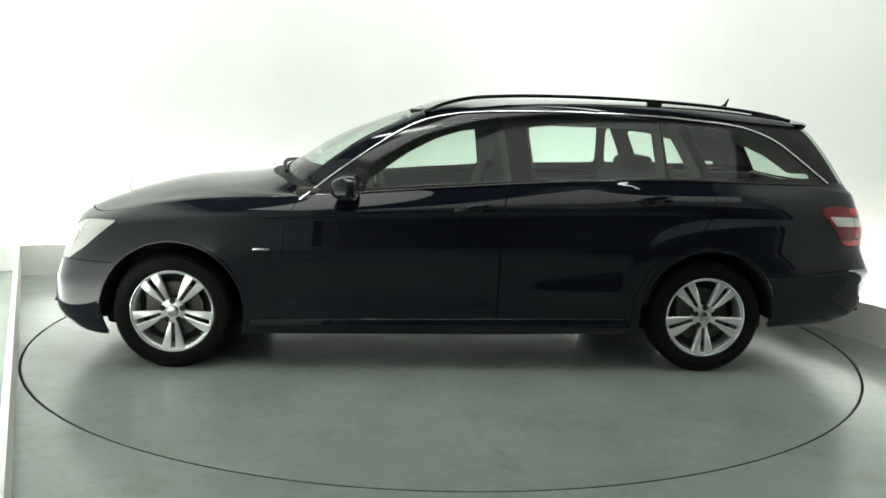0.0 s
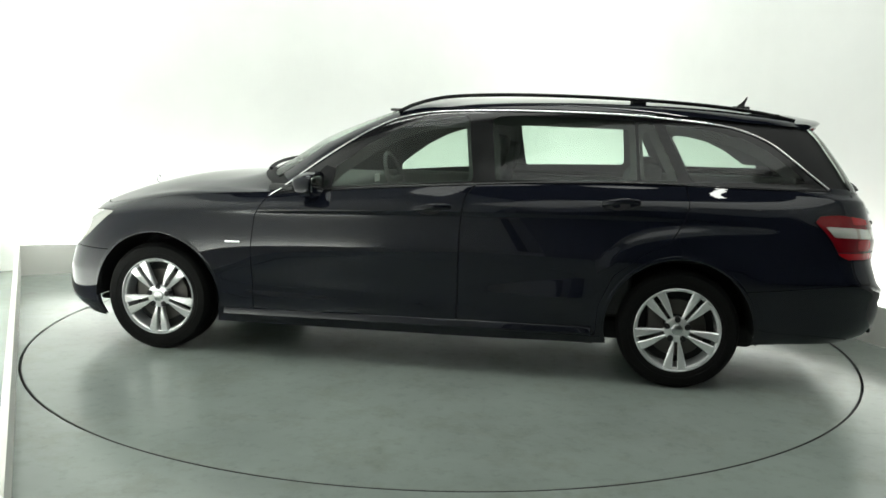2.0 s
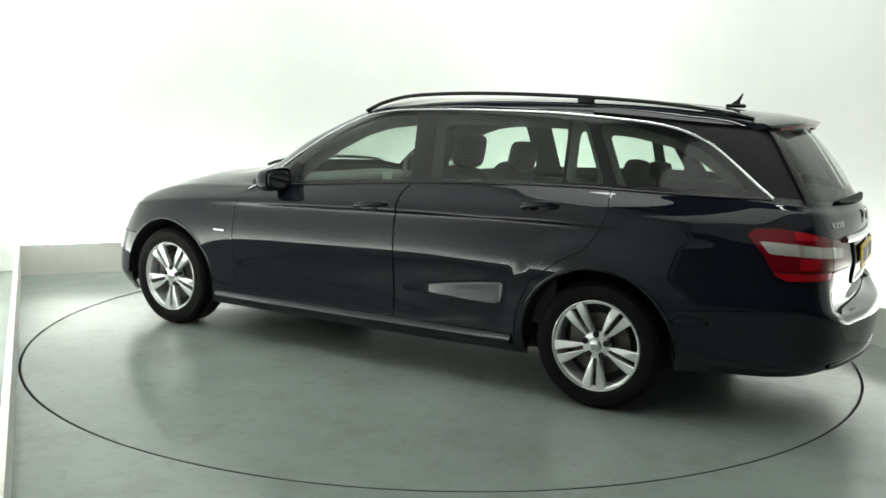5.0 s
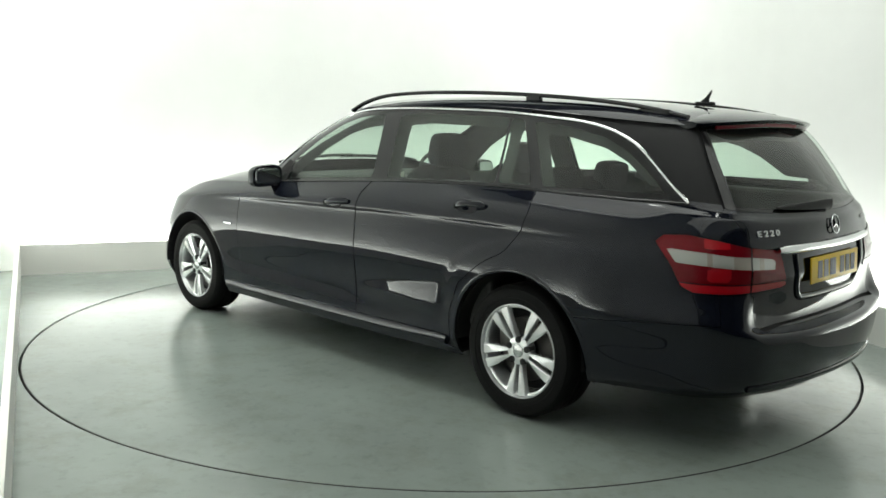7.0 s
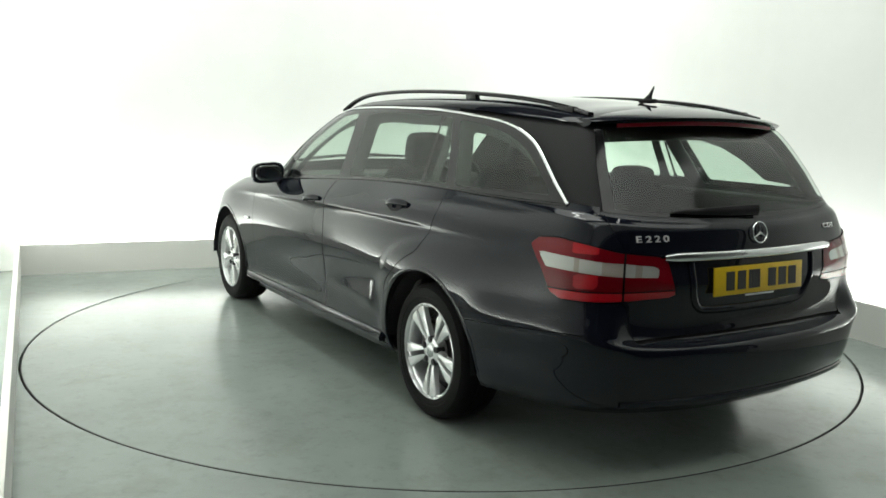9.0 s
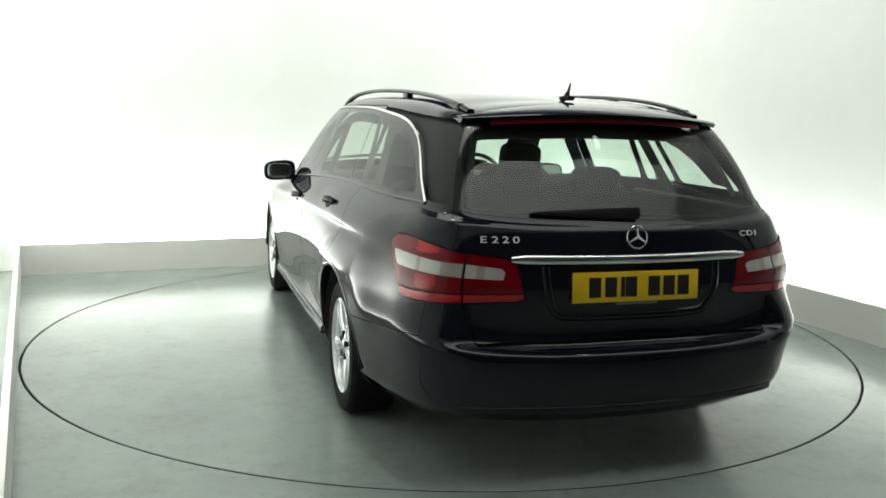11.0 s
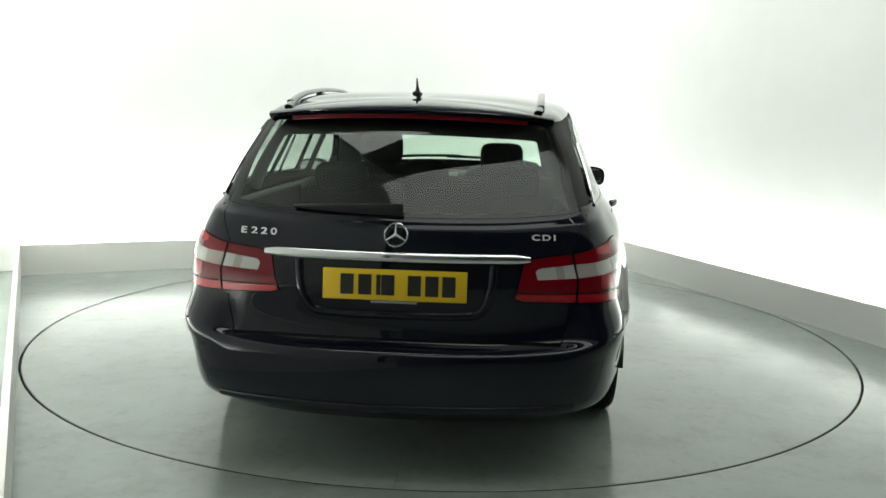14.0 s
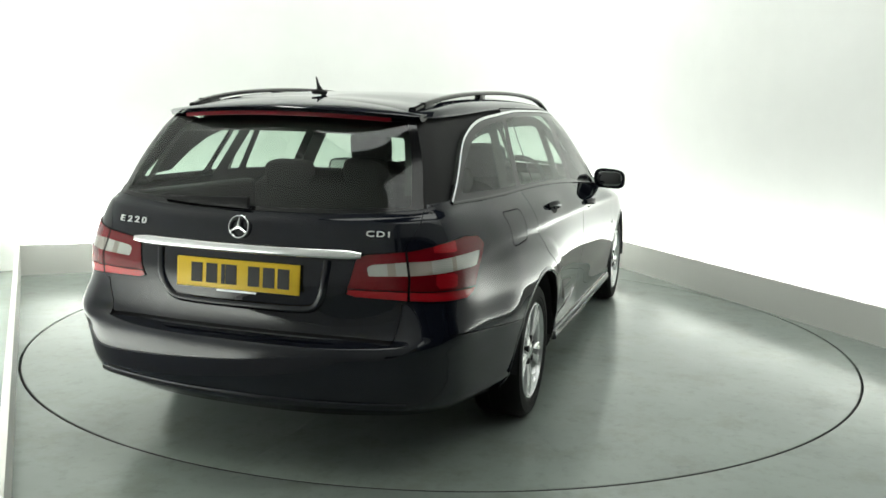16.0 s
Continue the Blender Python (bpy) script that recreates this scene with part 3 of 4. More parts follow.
def panel(name, m, mat, parent, label="", push=0.0):
    A, T = m
    return mesh_ob(name, A[:, :3] + A[:, 3:6] * push, T, mat, parent, label, A[:, 3:6])


def build_skin(car):
    full = skin()
    tree = BVHTree.FromPolygons([tuple(v) for v in full[0][:, :3]], [tuple(t) for t in full[1]])
    g = 0.002
    body = keep(full, neg(arch))
    liner = keep(keep(keep(body, neg(F_DLO), 0.004), neg(F_SCREEN), 0.0), neg(F_BACKLIGHT), 0.022)
    panel("inner_shell", joined(liner, mirrored(liner)), M_LINER, car, "black inner body shell", -0.014)
    pieces = {}

    def take(key, f, gap=g):
        nonlocal body
        pieces[key] = keep(body, f, gap)
        body = keep(body, neg(f), gap)

    # cabin lining, set in from the skin, with smaller openings
    openings = either(F_GLASS_FRONT, F_GLASS_REAR, F_GLASS_SMALL, F_GLASS_QUARTER)
    lining = keep(keep(keep(keep(full, over(7, 8.6, 0.1)), neg(lambda A: np.maximum(openings(A) + .026, .45 - A[:, 1]))), neg(lambda A: F_SCREEN(A) + .03)), neg(lambda A: F_BACKLIGHT(A) + .02))
    lining = keep(lining, lambda A: np.maximum(A[:, 0] - .9, np.where(A[:, 7] < 9.1, A[:, 0] - .6, -1)))
    lining = keep(lining, lambda A: np.where((A[:, 7] < 9.55) & (A[:, 0] < -1.5), 1.0, -1.0))
    panel("cabin_lining", joined(lining, mirrored(lining)), M_HEADLINER, car, "dark grey roof and pillar lining", -0.065)

    take("screen", F_SCREEN, 0.001)
    take("bonnet", F_BONNET)
    take("cowl", F_COWL)
    take("rear_glass", F_REAR_GLASS)
    take("dlo", F_DLO, 0.0)
    take("headlamp", F_HEAD)
    take("lamp", F_LAMP_REAR)
    take("hatch", both(F_HATCH, over(2, .553)))
    take("notch", both(F_HATCH_SIDE, under(0, -1.8), over(2, .544), under(2, .5532)), 0.0)
    take("bumper_front", F_BUMPER_FRONT)
    take("bumper_rear", F_BUMPER_REAR)
    take("sill", F_SILL)
    take("door_front", F_DOOR_FRONT)
    take("door_rear", F_DOOR_REAR)
    take("roof", F_ROOF, 0.0)
    take("frame", over(7, 9.2, 0.2), 0.0)
    take("wing", over(0, 0.55))
    pieces["wing"], _ = split_islands(pieces["wing"])
    pieces["quarter"], _ = split_islands(body)
    whole = lambda m: joined(m, mirrored(m))
    panel("bonnet", whole(pieces["bonnet"]), M_PAINT, car)
    panel("roof", whole(pieces["roof"]), M_PAINT, car)
    panel("windscreen", whole(pieces["screen"]), M_GLASS, car, "green-tinted windscreen")
    panel("windscreen_cowl", whole(pieces["cowl"]), M_PLASTIC, car, "black plastic cowl under the windscreen")
    panel("front_bumper", whole(pieces["bumper_front"]), M_PAINT, car)
    panel("rear_bumper", whole(pieces["bumper_rear"]), M_PAINT, car)
    hatch = panel("tailgate", whole(pieces["hatch"]), M_PAINT, car)
    rg = pieces["rear_glass"]
    panel("rear_window_border", whole(keep(rg, neg(F_BACKLIGHT))), M_TRIM, hatch, "gloss black edge of the rear window")
    panel("rear_window", whole(keep(rg, F_BACKLIGHT)), M_GLASS, hatch, "green-tinted rear window")
    doors = {}
    for side, flip in ((1, lambda m: m), (-1, mirrored)):
        panel("front_wing", flip(pieces["wing"]), M_PAINT, car)
        panel("side_frame", flip(split_islands(pieces["frame"])[0]), M_PAINT, car, "dark blue roof side frame")
        panel("side_sill", flip(pieces["sill"]), M_PAINT, car)
        if side < 0:
            q = flip(pieces["quarter"])
            panel("fuel_flap", keep(q, F_FLAP, .0022), M_PAINT, car)
            panel("quarter_panel", keep(q, neg(F_FLAP), .0022), M_PAINT, car)
        else:
            panel("quarter_panel", flip(pieces["quarter"]), M_PAINT, car)
        df = panel("front_door", flip(pieces["door_front"]), M_PAINT, car)
        dr = panel("rear_door", flip(pieces["door_rear"]), M_PAINT, car)
        doors[side] = (df, dr)
        rest = pieces["dlo"]
        for f, name, parent in ((F_GLASS_FRONT, "door_window", df), (F_GLASS_REAR, "door_window", dr), (F_GLASS_SMALL, "fixed_window", dr), (F_GLASS_QUARTER, "quarter_window", car)):
            panel(name, flip(keep(rest, f)), M_GLASS, parent, "green-tinted side glass")
            rest = keep(rest, neg(f))
        panel("window_surround", flip(rest), M_TRIM, car, "gloss black window surround and pillars")
        head = panel("headlamp", flip(pieces["headlamp"]), M_CLEAR, car, "clear headlamp with bright reflectors")
        for c, r in (((1.30, .672), .046), ((1.47, .635), .040)):
            ring = lambda A, c=c, r=r: np.hypot(A[:, 0] - np.abs(A[:, 1]) - c[0], (A[:, 2] - c[1]) * 1.2) - r
            panel("projector_lens", flip(keep(pieces["headlamp"], ring)), M_LENS, head, "dark round projector lens", 0.003)
        lamp = pieces["lamp"]
        for where, inside, parent in (("outer", neg(F_HATCH_SIDE), car), ("inner", F_HATCH_SIDE, hatch)):
            piece = keep(lamp, inside, 0.0055)
            top, low = keep(piece, neg(F_LAMP_LOW), .0025), keep(piece, F_LAMP_LOW, .0025)
            lens = panel("tail_lamp", flip(keep(top, neg(F_LAMP_BAND))), M_RED, parent, "glossy red tail lamp lens", 0.004)
            panel("lower_lens", flip(low), M_BRIGHTRED, lens, "brighter red lower lens", 0.004)
            panel("lamp_backing", flip(piece), M_LINER, lens, "black lamp backing", -0.006)
            band = keep(piece, F_LAMP_BAND)
            cuts = (1.2, 1.488, 1.515, 1.632, 1.76) if where == "outer" else (1.70, 1.80, 1.835, 1.95)
            for k, (lo, hi) in enumerate(zip(cuts, cuts[1:])):
                seg = keep(band, lambda A: np.maximum(lo - (-A[:, 0] - A[:, 1]), -A[:, 0] - A[:, 1] - hi))
                if len(seg[1]) > 4:
                    panel("clear_band", flip(seg), (M_CLEAR, M_BANDGREY)[k % 2], lens, "pale ribbed lamp band", 0.003)
            if where == "outer":
                for zone in (F_GLOW_HIGH, F_GLOW_LOW):
                    panel("reflector_patch", flip(keep(top, zone)), M_BRIGHTRED, lens, "brighter red reflector patch", 0.0055)
    return tree, hatch, doors


def on_side(tree, x, z, lift=0.0):
    hit, n, _, _ = tree.ray_cast(Vector((x, 3, z)), Vector((0, -1, 0)))
    if hit is None:
        hit, n, _, _ = tree.find_nearest(Vector((x, 0.7, z)))
    if n.y < 0:
        n = -n
    return hit + n * lift, n


def on_rear(tree, y, z, lift=0.0):
    hit, n, _, _ = tree.ray_cast(Vector((-4, abs(y), z)), Vector((1, 0, 0)))
    if n.x > 0:
        n = -n
    hit, n = hit.copy(), n.copy()
    if y < 0:
        hit.y, n.y = -hit.y, -n.y
    return hit + n * lift, n


MIRROR = Matrix.Diagonal((1, -1, 1, 1))


def flipped(bm, side):
    if side < 0:
        bmesh.ops.transform(bm, matrix=MIRROR, verts=bm.verts)
    return bm


# ------------------------------------------------------------------ wheels
def wheel_tyre():
    bm = bmesh.new()
    lathe(bm, [(.212, -.095), (.235, -.108), (.275, -.112), (.298, -.100), (.309, -.078), (.309, -.03), (.304, -.028), (.304, -.022), (.309, -.02), (.309, .02), (.304, .022), (.304, .028), (.309, .03), (.309, .078), (.298, .100), (.290, .104), (.288, .108), (.275, .111), (.250, .112), (.247, .109), (.240, .110), (.226, .106), (.218, .100)], 72)
    return bm


def wheel_rim():
    bm = bmesh.new()
    lathe(bm, [(.2205, .097), (.219, .105), (.215, .107), (.212, .101), (.209, .088), (.203, .087), (.200, .084), (.197, .070), (.190, .02), (.192, -.09), (.205, -.10)], 72)
    lathe(bm, [(.030, .092), (.058, .092), (.066, .087), (.068, .072), (.064, .04), (.001, .04)], 40)
    return bm


def wheel_spoke(sign):
    """One tapered, bevelled spoke of a twin pair, pointing along +x."""
    bm = bmesh.new()
    rows = []
    for r, inner, outer, face, depth in ((.046, .006, .018, .087, .040), (.075, .0085, .024, .091, .036), (.11, .0095, .034, .095, .032), (.15, .011, .046, .098, .030), (.185, .012, .055, .098, .028), (.209, .012, .060, .097, .026)):
        lo, hi = inner, outer
        b = .004
        sect = [(lo, face - depth), (lo, face - b), (lo + b, face), (hi - b * 1.5, face - .001), (hi, face - b * 1.6), (hi, face - depth)]
        rows.append([bm.verts.new((math.sqrt(max(r * r - z * z, 0)) if r > .1 else r, y, sign * z)) for z, y in sect])
    for a, b in zip(rows, rows[1:]):
        for k in range(len(a)):
            bm.faces.new((a[k], a[(k + 1) % len(a)], b[(k + 1) % len(b)], b[k]))
    bm.faces.new(rows[0])
    bm.faces.new(rows[-1])
    return bm


def build_wheels(car):
    first = None
    for x, side in ((AXLE_X, 1), (-AXLE_X, 1), (AXLE_X, -1), (-AXLE_X, -1)):
        m = Matrix.Translation((x, side * .808, HUB_Z)) @ (Matrix() if side > 0 else pose(0, 0, 0, 0, 0, 180))
        hub = new("wheel")
        hub.parent = car
        hub.matrix_local = m
        hub["label"] = "silver twin-spoke alloy wheel with black tyre"
        if first is None:
            first = [part("tyre", wheel_tyre(), M_RUBBER, hub, "black rubber tyre", True), part("rim", wheel_rim(), M_ALLOY, hub, "silver alloy rim", True)]
            for k in range(5):
                for sign in (1, -1):
                    bm = wheel_spoke(sign)
                    bmesh.ops.transform(bm, matrix=Matrix.Rotation(radians(90 + 72 * k), 4, "Y"), verts=bm.verts)
                    first.append(part("spoke", bm, M_ALLOY, hub, "", True))
                # raised bolts in black, standing in for the shade of the bolt holes
                bm = bmesh.new()
                a = radians(90 + 72 * k + 36)
                lathe(bm, [(.001, .094), (.008, .094), (.009, .0925), (.0155, .0925), (.016, .05)], 14, Matrix.Translation((math.cos(a) * .054, 0.004, -math.sin(a) * .054)))
                first.append(part("wheel_bolt", bm, M_LINER, hub, "wheel bolt, black for its hole's shade", True))
            bm = bmesh.new()
            lathe(bm, [(.001, .0975), (.022, .097), (.029, .093), (.031, .085)], 32)
            first.append(part("centre_cap", bm, M_SILVER, hub, "silver centre cap", True))
            bm = bmesh.new()
            lathe(bm, [(.07, .030), (.148, .030), (.150, .026), (.150, .008), (.07, .008)], 48)
            first.append(part("brake_disc", bm, M_DISC, hub, "grey brake disc", True))
            bm = bmesh.new()
            lathe(bm, [(.001, .0), (.19, .0)], 48)
            first.append(part("hub_carrier", bm, M_LINER, hub, "dark hub carrier", True))
            bm = bmesh.new()
            box(bm, (.105, .025, .04), (.09, .055, .15), .012)
            first.append(part("brake_caliper", bm, M_DISC, hub, "grey brake caliper", True))
        else:
            for o in first:
                c = o.copy()
                scene.collection.objects.link(c)
                c.parent = hub
        # lining of the wheel arch
        bm = bmesh.new()
        n, y0, y1 = 28, side * .50, side * .925
        rows = []
        for k in range(n + 1):
            a = radians(-2 + 184 * k / n)
            r = ARCH_R - .001
            rows.append([bm.verts.new((x + r * math.cos(a), y, HUB_Z + r * math.sin(a))) for y in (y0, y1)])
        for p, q in zip(rows, rows[1:]):
            bm.faces.new((p[0], p[1], q[1], q[0]))
        part("arch_liner", bm, M_LINER, car, "black wheel arch lining", True)
        bm = bmesh.new()
        box(bm, (x, side * .52, .46), (.72, .02, .48), .0)
        part("inner_arch_panel", bm, M_LINER, car, "black inner arch panel")


# ------------------------------------------------------------------ outside fittings
def build_fittings(car, tree, hatch, doors):
    for side in (1, -1):
        df, dr = doors[side]
        # chrome strip over the side windows
        pts, ups = [], []
        for x, z in spline2([p for p in TRIM_LINE[::3]] + [TRIM_LINE[-1]], 4):
            p, n = on_side(tree, x, z, .003)
            pts.append(p)
            ups.append(n)
        bm = bmesh.new()
        tube(bm, pts, .0125, .009, ups, 8, 3)
        part("chrome_window_trim", flipped(bm, side), M_CHROME, car, "thin bright chrome strip over the side windows", True)
        # rubber strip along the base of the windows
        pts, ups = [], []
        for x, z in BELT_LINE[::-1]:
            p, n = on_side(tree, x, z - .004, .002)
            pts.append(p)
            ups.append(n)
        bm = bmesh.new()
        tube(bm, pts, .012, .008, ups, 8, 3)
        part("window_seal", flipped(bm, side), M_TRIM, car, "black rubber window seal", True)
        # roof rail
        path = spline2([(.115, .610, 1.382), (.04, .602, 1.418), (-.04, .596, 1.444), (-.15, .586, 1.467), (-.4, .572, 1.484), (-.75, .562, 1.487), (-1.2, .548, 1.474), (-1.6, .532, 1.447), (-1.85, .518, 1.415), (-2.0, .506, 1.384)], 6)
        bm = bmesh.new()
        tube(bm, path, .034, .020, (0, 0, 1), 10, 2.8)
        rail = part("roof_rail", flipped(bm, side), M_TRIM, car, "gloss black roof rail", True)
        for x, y, length in ((-1.19, .548, .085), (-1.84, .519, .16)):
            bm = bmesh.new()
            z = float(np.interp(-x, [-p[0] for p in path], [p[2] for p in path]))
            box(bm, (x, y, z - .026), (length, .030, .05), .006)
            part("rail_foot", flipped(bm, side), M_TRIM, rail, "black rail foot", True)
        # exterior mirror
        bm = bmesh.new()
        bmesh.ops.create_uvsphere(bm, u_segments=28, v_segments=18, radius=1)
        for v in bm.verts:
            c = [math.copysign(abs(t) ** 0.62, t) for t in v.co]
            c[0] = max(c[0], -.50)
            k = 1 - .22 * max(c[0], 0)
            v.co = (c[0] * .085, c[1] * .102 * k, c[2] * .065 * k - .008 * c[1])
        bmesh.ops.transform(bm, matrix=Matrix.Translation((.515, .962, .985)) @ pose(0, 0, 0, 0, 0, -6), verts=bm.verts)
        mir = part("door_mirror", flipped(bm, side), M_PAINT, df, "dark blue door mirror housing", True)
        bm = bmesh.new()
        bmesh.ops.create_uvsphere(bm, u_segments=24, v_segments=12, radius=1)
        for v in bm.verts:
            c = [math.copysign(abs(t) ** 0.55, t) for t in v.co]
            v.co = (c[0] * .004, c[1] * .082, c[2] * .048)
        bmesh.ops.transform(bm, matrix=Matrix.Translation((.470, .964, .985)) @ pose(0, 0, 0, 0, 0, -6), verts=bm.verts)
        part("mirror_glass", flipped(bm, side), M_MIRROR, mir, "mirror glass", True)
        bm = bmesh.new()
        tube(bm, [(.53, .84, .935), (.53, .88, .935), (.525, .93, .940)], [.10, .085, .07], [.05, .035, .03], (0, 0, 1), 10, 3)
        part("mirror_arm", flipped(bm, side), M_PLASTIC, mir, "black plastic mirror foot", True)
        bm = bmesh.new()
        pts = [on_side(tree, x, z, .002)[0] for x, z in ((.61, .945), (.43, .955), (.41, 1.065), (.47, 1.08))]
        inner = [p - Vector((0, .02, 0)) for p in pts]
        a, b = [bm.verts.new(p) for p in pts], [bm.verts.new(p) for p in inner]
        bm.faces.new(a)
        for k in range(4):
            bm.faces.new((a[k], a[(k + 1) % 4], b[(k + 1) % 4], b[k]))
        part("mirror_corner", flipped(bm, side), M_PLASTIC, df, "black plastic mirror corner")
        # door handles, with a flat black patch painted behind for the hollow's shade
        for door, x0, z0, x1, z1 in ((df, -.045, .872, -.245, .893), (dr, -1.03, .937, -1.215, .952)):
            bm = bmesh.new()
            pts = []
            for k in range(9):
                s = k / 8
                lift = .030 * math.sin(math.pi * min(max(s * 1.1 - .05, 0), 1)) ** .5
                pts.append(on_side(tree, x0 + (x1 - x0) * s, z0 + (z1 - z0) * s, .004 + lift)[0])
            tube(bm, pts, [.026, .03, .03, .03, .03, .03, .03, .03, .024], [.016] * 9, (0, 1, .1), 12, 2.6)
            handle = part("door_handle", flipped(bm, side), M_PAINT, door, "dark blue door handle", True)
            bm = bmesh.new()
            mid, n = on_side(tree, (x0 + x1) / 2 + .02, (z0 + z1) / 2 - .008, .0015)
            ring = []
            for k in range(28):
                a = 2 * math.pi * k / 28
                ring.append(bm.verts.new(on_side(tree, mid.x + .066 * math.cos(a), mid.z + .026 * math.sin(a), .0015)[0]))
            bm.faces.new(ring)
            part("handle_shade", flipped(bm, side), M_LINER, handle, "flat black patch, painted shade of the handle hollow")
        # bright badge on the wing
        bm = bmesh.new()
        p, n = on_side(tree, .965, .652, .002)
        box(bm, p, (.088, .006, .012), .002)
        part("wing_badge", flipped(bm, side), M_CHROME, car, "small bright metal badge bar", True)
        # light catching edge along the sill
        pts, ups = [], []
        for k in range(25):
            x = 1.03 - 2.03 * k / 24
            p, n = on_side(tree, x, .250 + .026 * k / 24, .004)
            pts.append(p)
            ups.append(n + UP * .42)
        bm = bmesh.new()
        tube(bm, pts, .044, .028, ups, 20, 5.0)
        part("sill_strip", flipped(bm, side), M_PAINT, car, "dark glossy sill strip", True)
        # rolled edge of the wheel openings
        for x in (AXLE_X, -AXLE_X):
            pts, ups = [], []
            for k in range(41):
                a = radians(-12 + 204 * k / 40)
                q, n = on_side(tree, x + (ARCH_R + .010) * math.cos(a), HUB_Z + (ARCH_R + .010) * math.sin(a), .0)
                pts.append(q)
                ups.append(n)
            bm = bmesh.new()
            tube(bm, pts, .020, .006, ups, 10, 2.2)
            part("arch_lip", flipped(bm, side), M_PAINT, car, "", True)
    # roof spoiler with the high brake lamp
    bm = bmesh.new()
    cols = []
    n = 24
    for k in range(n + 1):
        y = -.565 + 1.13 * k / n
        t = abs(y) / .565
        zr = 1.428 - .050 * t ** 2.2
        x0, x1 = -1.90 + .05 * t, -2.195 + .12 * t ** 3
        zt = 1.388 - .026 * t ** 2
        cols.append([bm.verts.new(v) for v in ((x0, y, zr + .001), ((x0 + x1) / 2, y, zr - .011), (x1 + .02, y, zt + .004), (x1, y, zt - .006), (x1 + .012, y, zt - .020), (x1 + .055, y, zt - .030), (x0, y, zr - .05))])
    for a, b in zip(cols, cols[1:]):
        for i in range(len(a)):
            bm.faces.new((a[i], a[(i + 1) % len(a)], b[(i + 1) % len(b)], b[i]))
    bm.faces.new(cols[0])
    bm.faces.new(cols[-1])
    spoiler = part("roof_spoiler", bm, M_PAINT, hatch, "dark blue roof spoiler", True)
    bm = bmesh.new()
    pts = [Vector((-2.170 + .12 * (abs(y) / .565) ** 3, y, 1.364 - .024 * (abs(y) / .565) ** 2)) for y in [-.46 + .92 * k / 16 for k in range(17)]]
    tube(bm, pts, .012, .030, (0, 0, 1), 8, 3)
    part("high_brake_lamp", bm, M_DARKRED, spoiler, "dark red high brake lamp strip", True)
    # aerial
    bm = bmesh.new()
    box(bm, (-1.80, 0, 1.452), (.10, .035, .02), .009)
    tube(bm, [(-1.80, 0, 1.455), (-1.812, 0, 1.478), (-1.832, 0, 1.516)], [.026, .012, .005], [.05, .022, .007], (1, 0, 0), 8)
    part("roof_aerial", bm, M_PLASTIC, car, "small black shark-fin aerial", True)
    # chrome bar over the number plate
    bm = bmesh.new()
    ys = [-.482 + .964 * k / 20 for k in range(21)]
    pts = [on_rear(tree, y, .857, .010)[0] for y in ys]
    tube(bm, pts, .024, [.022] + [.036] * 19 + [.022], (0, 0, 1), 12, 2.5)
    part("chrome_handle_bar", bm, M_CHROME, hatch, "bright chrome bar over the number plate", True)
    # ridge low on the rear bumper
    bm = bmesh.new()
    pts, ups = [], []
    for k in range(33):
        y = -.66 + 1.32 * k / 32
        p, nn = on_rear(tree, y, .315, .001)
        pts.append(p)
        ups.append(nn + UP * .35)
    tube(bm, pts, .026, .018, ups, 16, 4.0)
    part("bumper_ridge", bm, M_PAINT, car, "", True)
    # plate hollow, its raised rim, the plate and its printed bars
    bm = bmesh.new()
    rim = spline2([(.355, .835), (.352, .79), (.335, .70), (.30, .655), (.24, .645), (0, .642), (-.24, .645), (-.30, .655), (-.335, .70), (-.352, .79), (-.355, .835)], 4)
    pts = [on_rear(tree, y, z, .0)[0] for y, z in rim]
    tube(bm, pts, .032, .022, (-1, 0, 0), 12, 2.0)
    part("plate_surround", bm, M_PAINT, hatch, "dark blue moulding round the number plate", True)
    tilt = pose(0, 0, 0, 0, 4, 0)
    at = Matrix.Translation((-2.476, 0, .757)) @ tilt
    bm = bmesh.new()
    box(bm, (0, 0, 0), (.008, .522, .112), .003)
    bmesh.ops.transform(bm, matrix=at, verts=bm.verts)
    plate = part("number_plate", bm, M_PLATE, hatch, "yellow rear number plate with dark bars", True)
    for k, y in enumerate((.172, .107, .058, .012, -.072, -.135, -.196)):
        bm = bmesh.new()
        wide = .048 if k not in (2,) else .016
        if k == 3:
            y += .012
        box(bm, (-.0048, y, 0), (.002, wide, .074), .0005)
        bmesh.ops.transform(bm, matrix=at, verts=bm.verts)
        part("plate_bar", bm, M_INK, plate, "dark printed bar")
    bm = bmesh.new()
    box(bm, (-.003, .0, -.062), (.003, .17, .008), .001)
    bmesh.ops.transform(bm, matrix=at, verts=bm.verts)
    part("plate_maker_strip", bm, M_SILVER, plate, "thin pale strip under the plate")
    # round emblem
    p, nrm = on_rear(tree, 0.0, .936, .010)
    turn = nrm.to_track_quat("Z", "Y").to_matrix().to_4x4()
    bm = bmesh.new()
    ring = [Vector((.041 * math.cos(a), .041 * math.sin(a), 0)) for a in [2 * math.pi * k / 40 for k in range(41)]]
    tube(bm, ring, .007, .008, (0, 0, 1), 8)
    for k in range(3):
        a = radians(90 + 120 * k)
        tube(bm, [(0, 0, .002), (.02 * math.cos(a), .02 * math.sin(a), .001), (.040 * math.cos(a), .040 * math.sin(a), 0)], [.013, .008, .004], [.010, .007, .004], (0, 0, 1), 6)
    bmesh.ops.transform(bm, matrix=Matrix.Translation(p) @ turn, verts=bm.verts)
    part("round_emblem", bm, M_CHROME, hatch, "round chrome emblem with three arms", True)
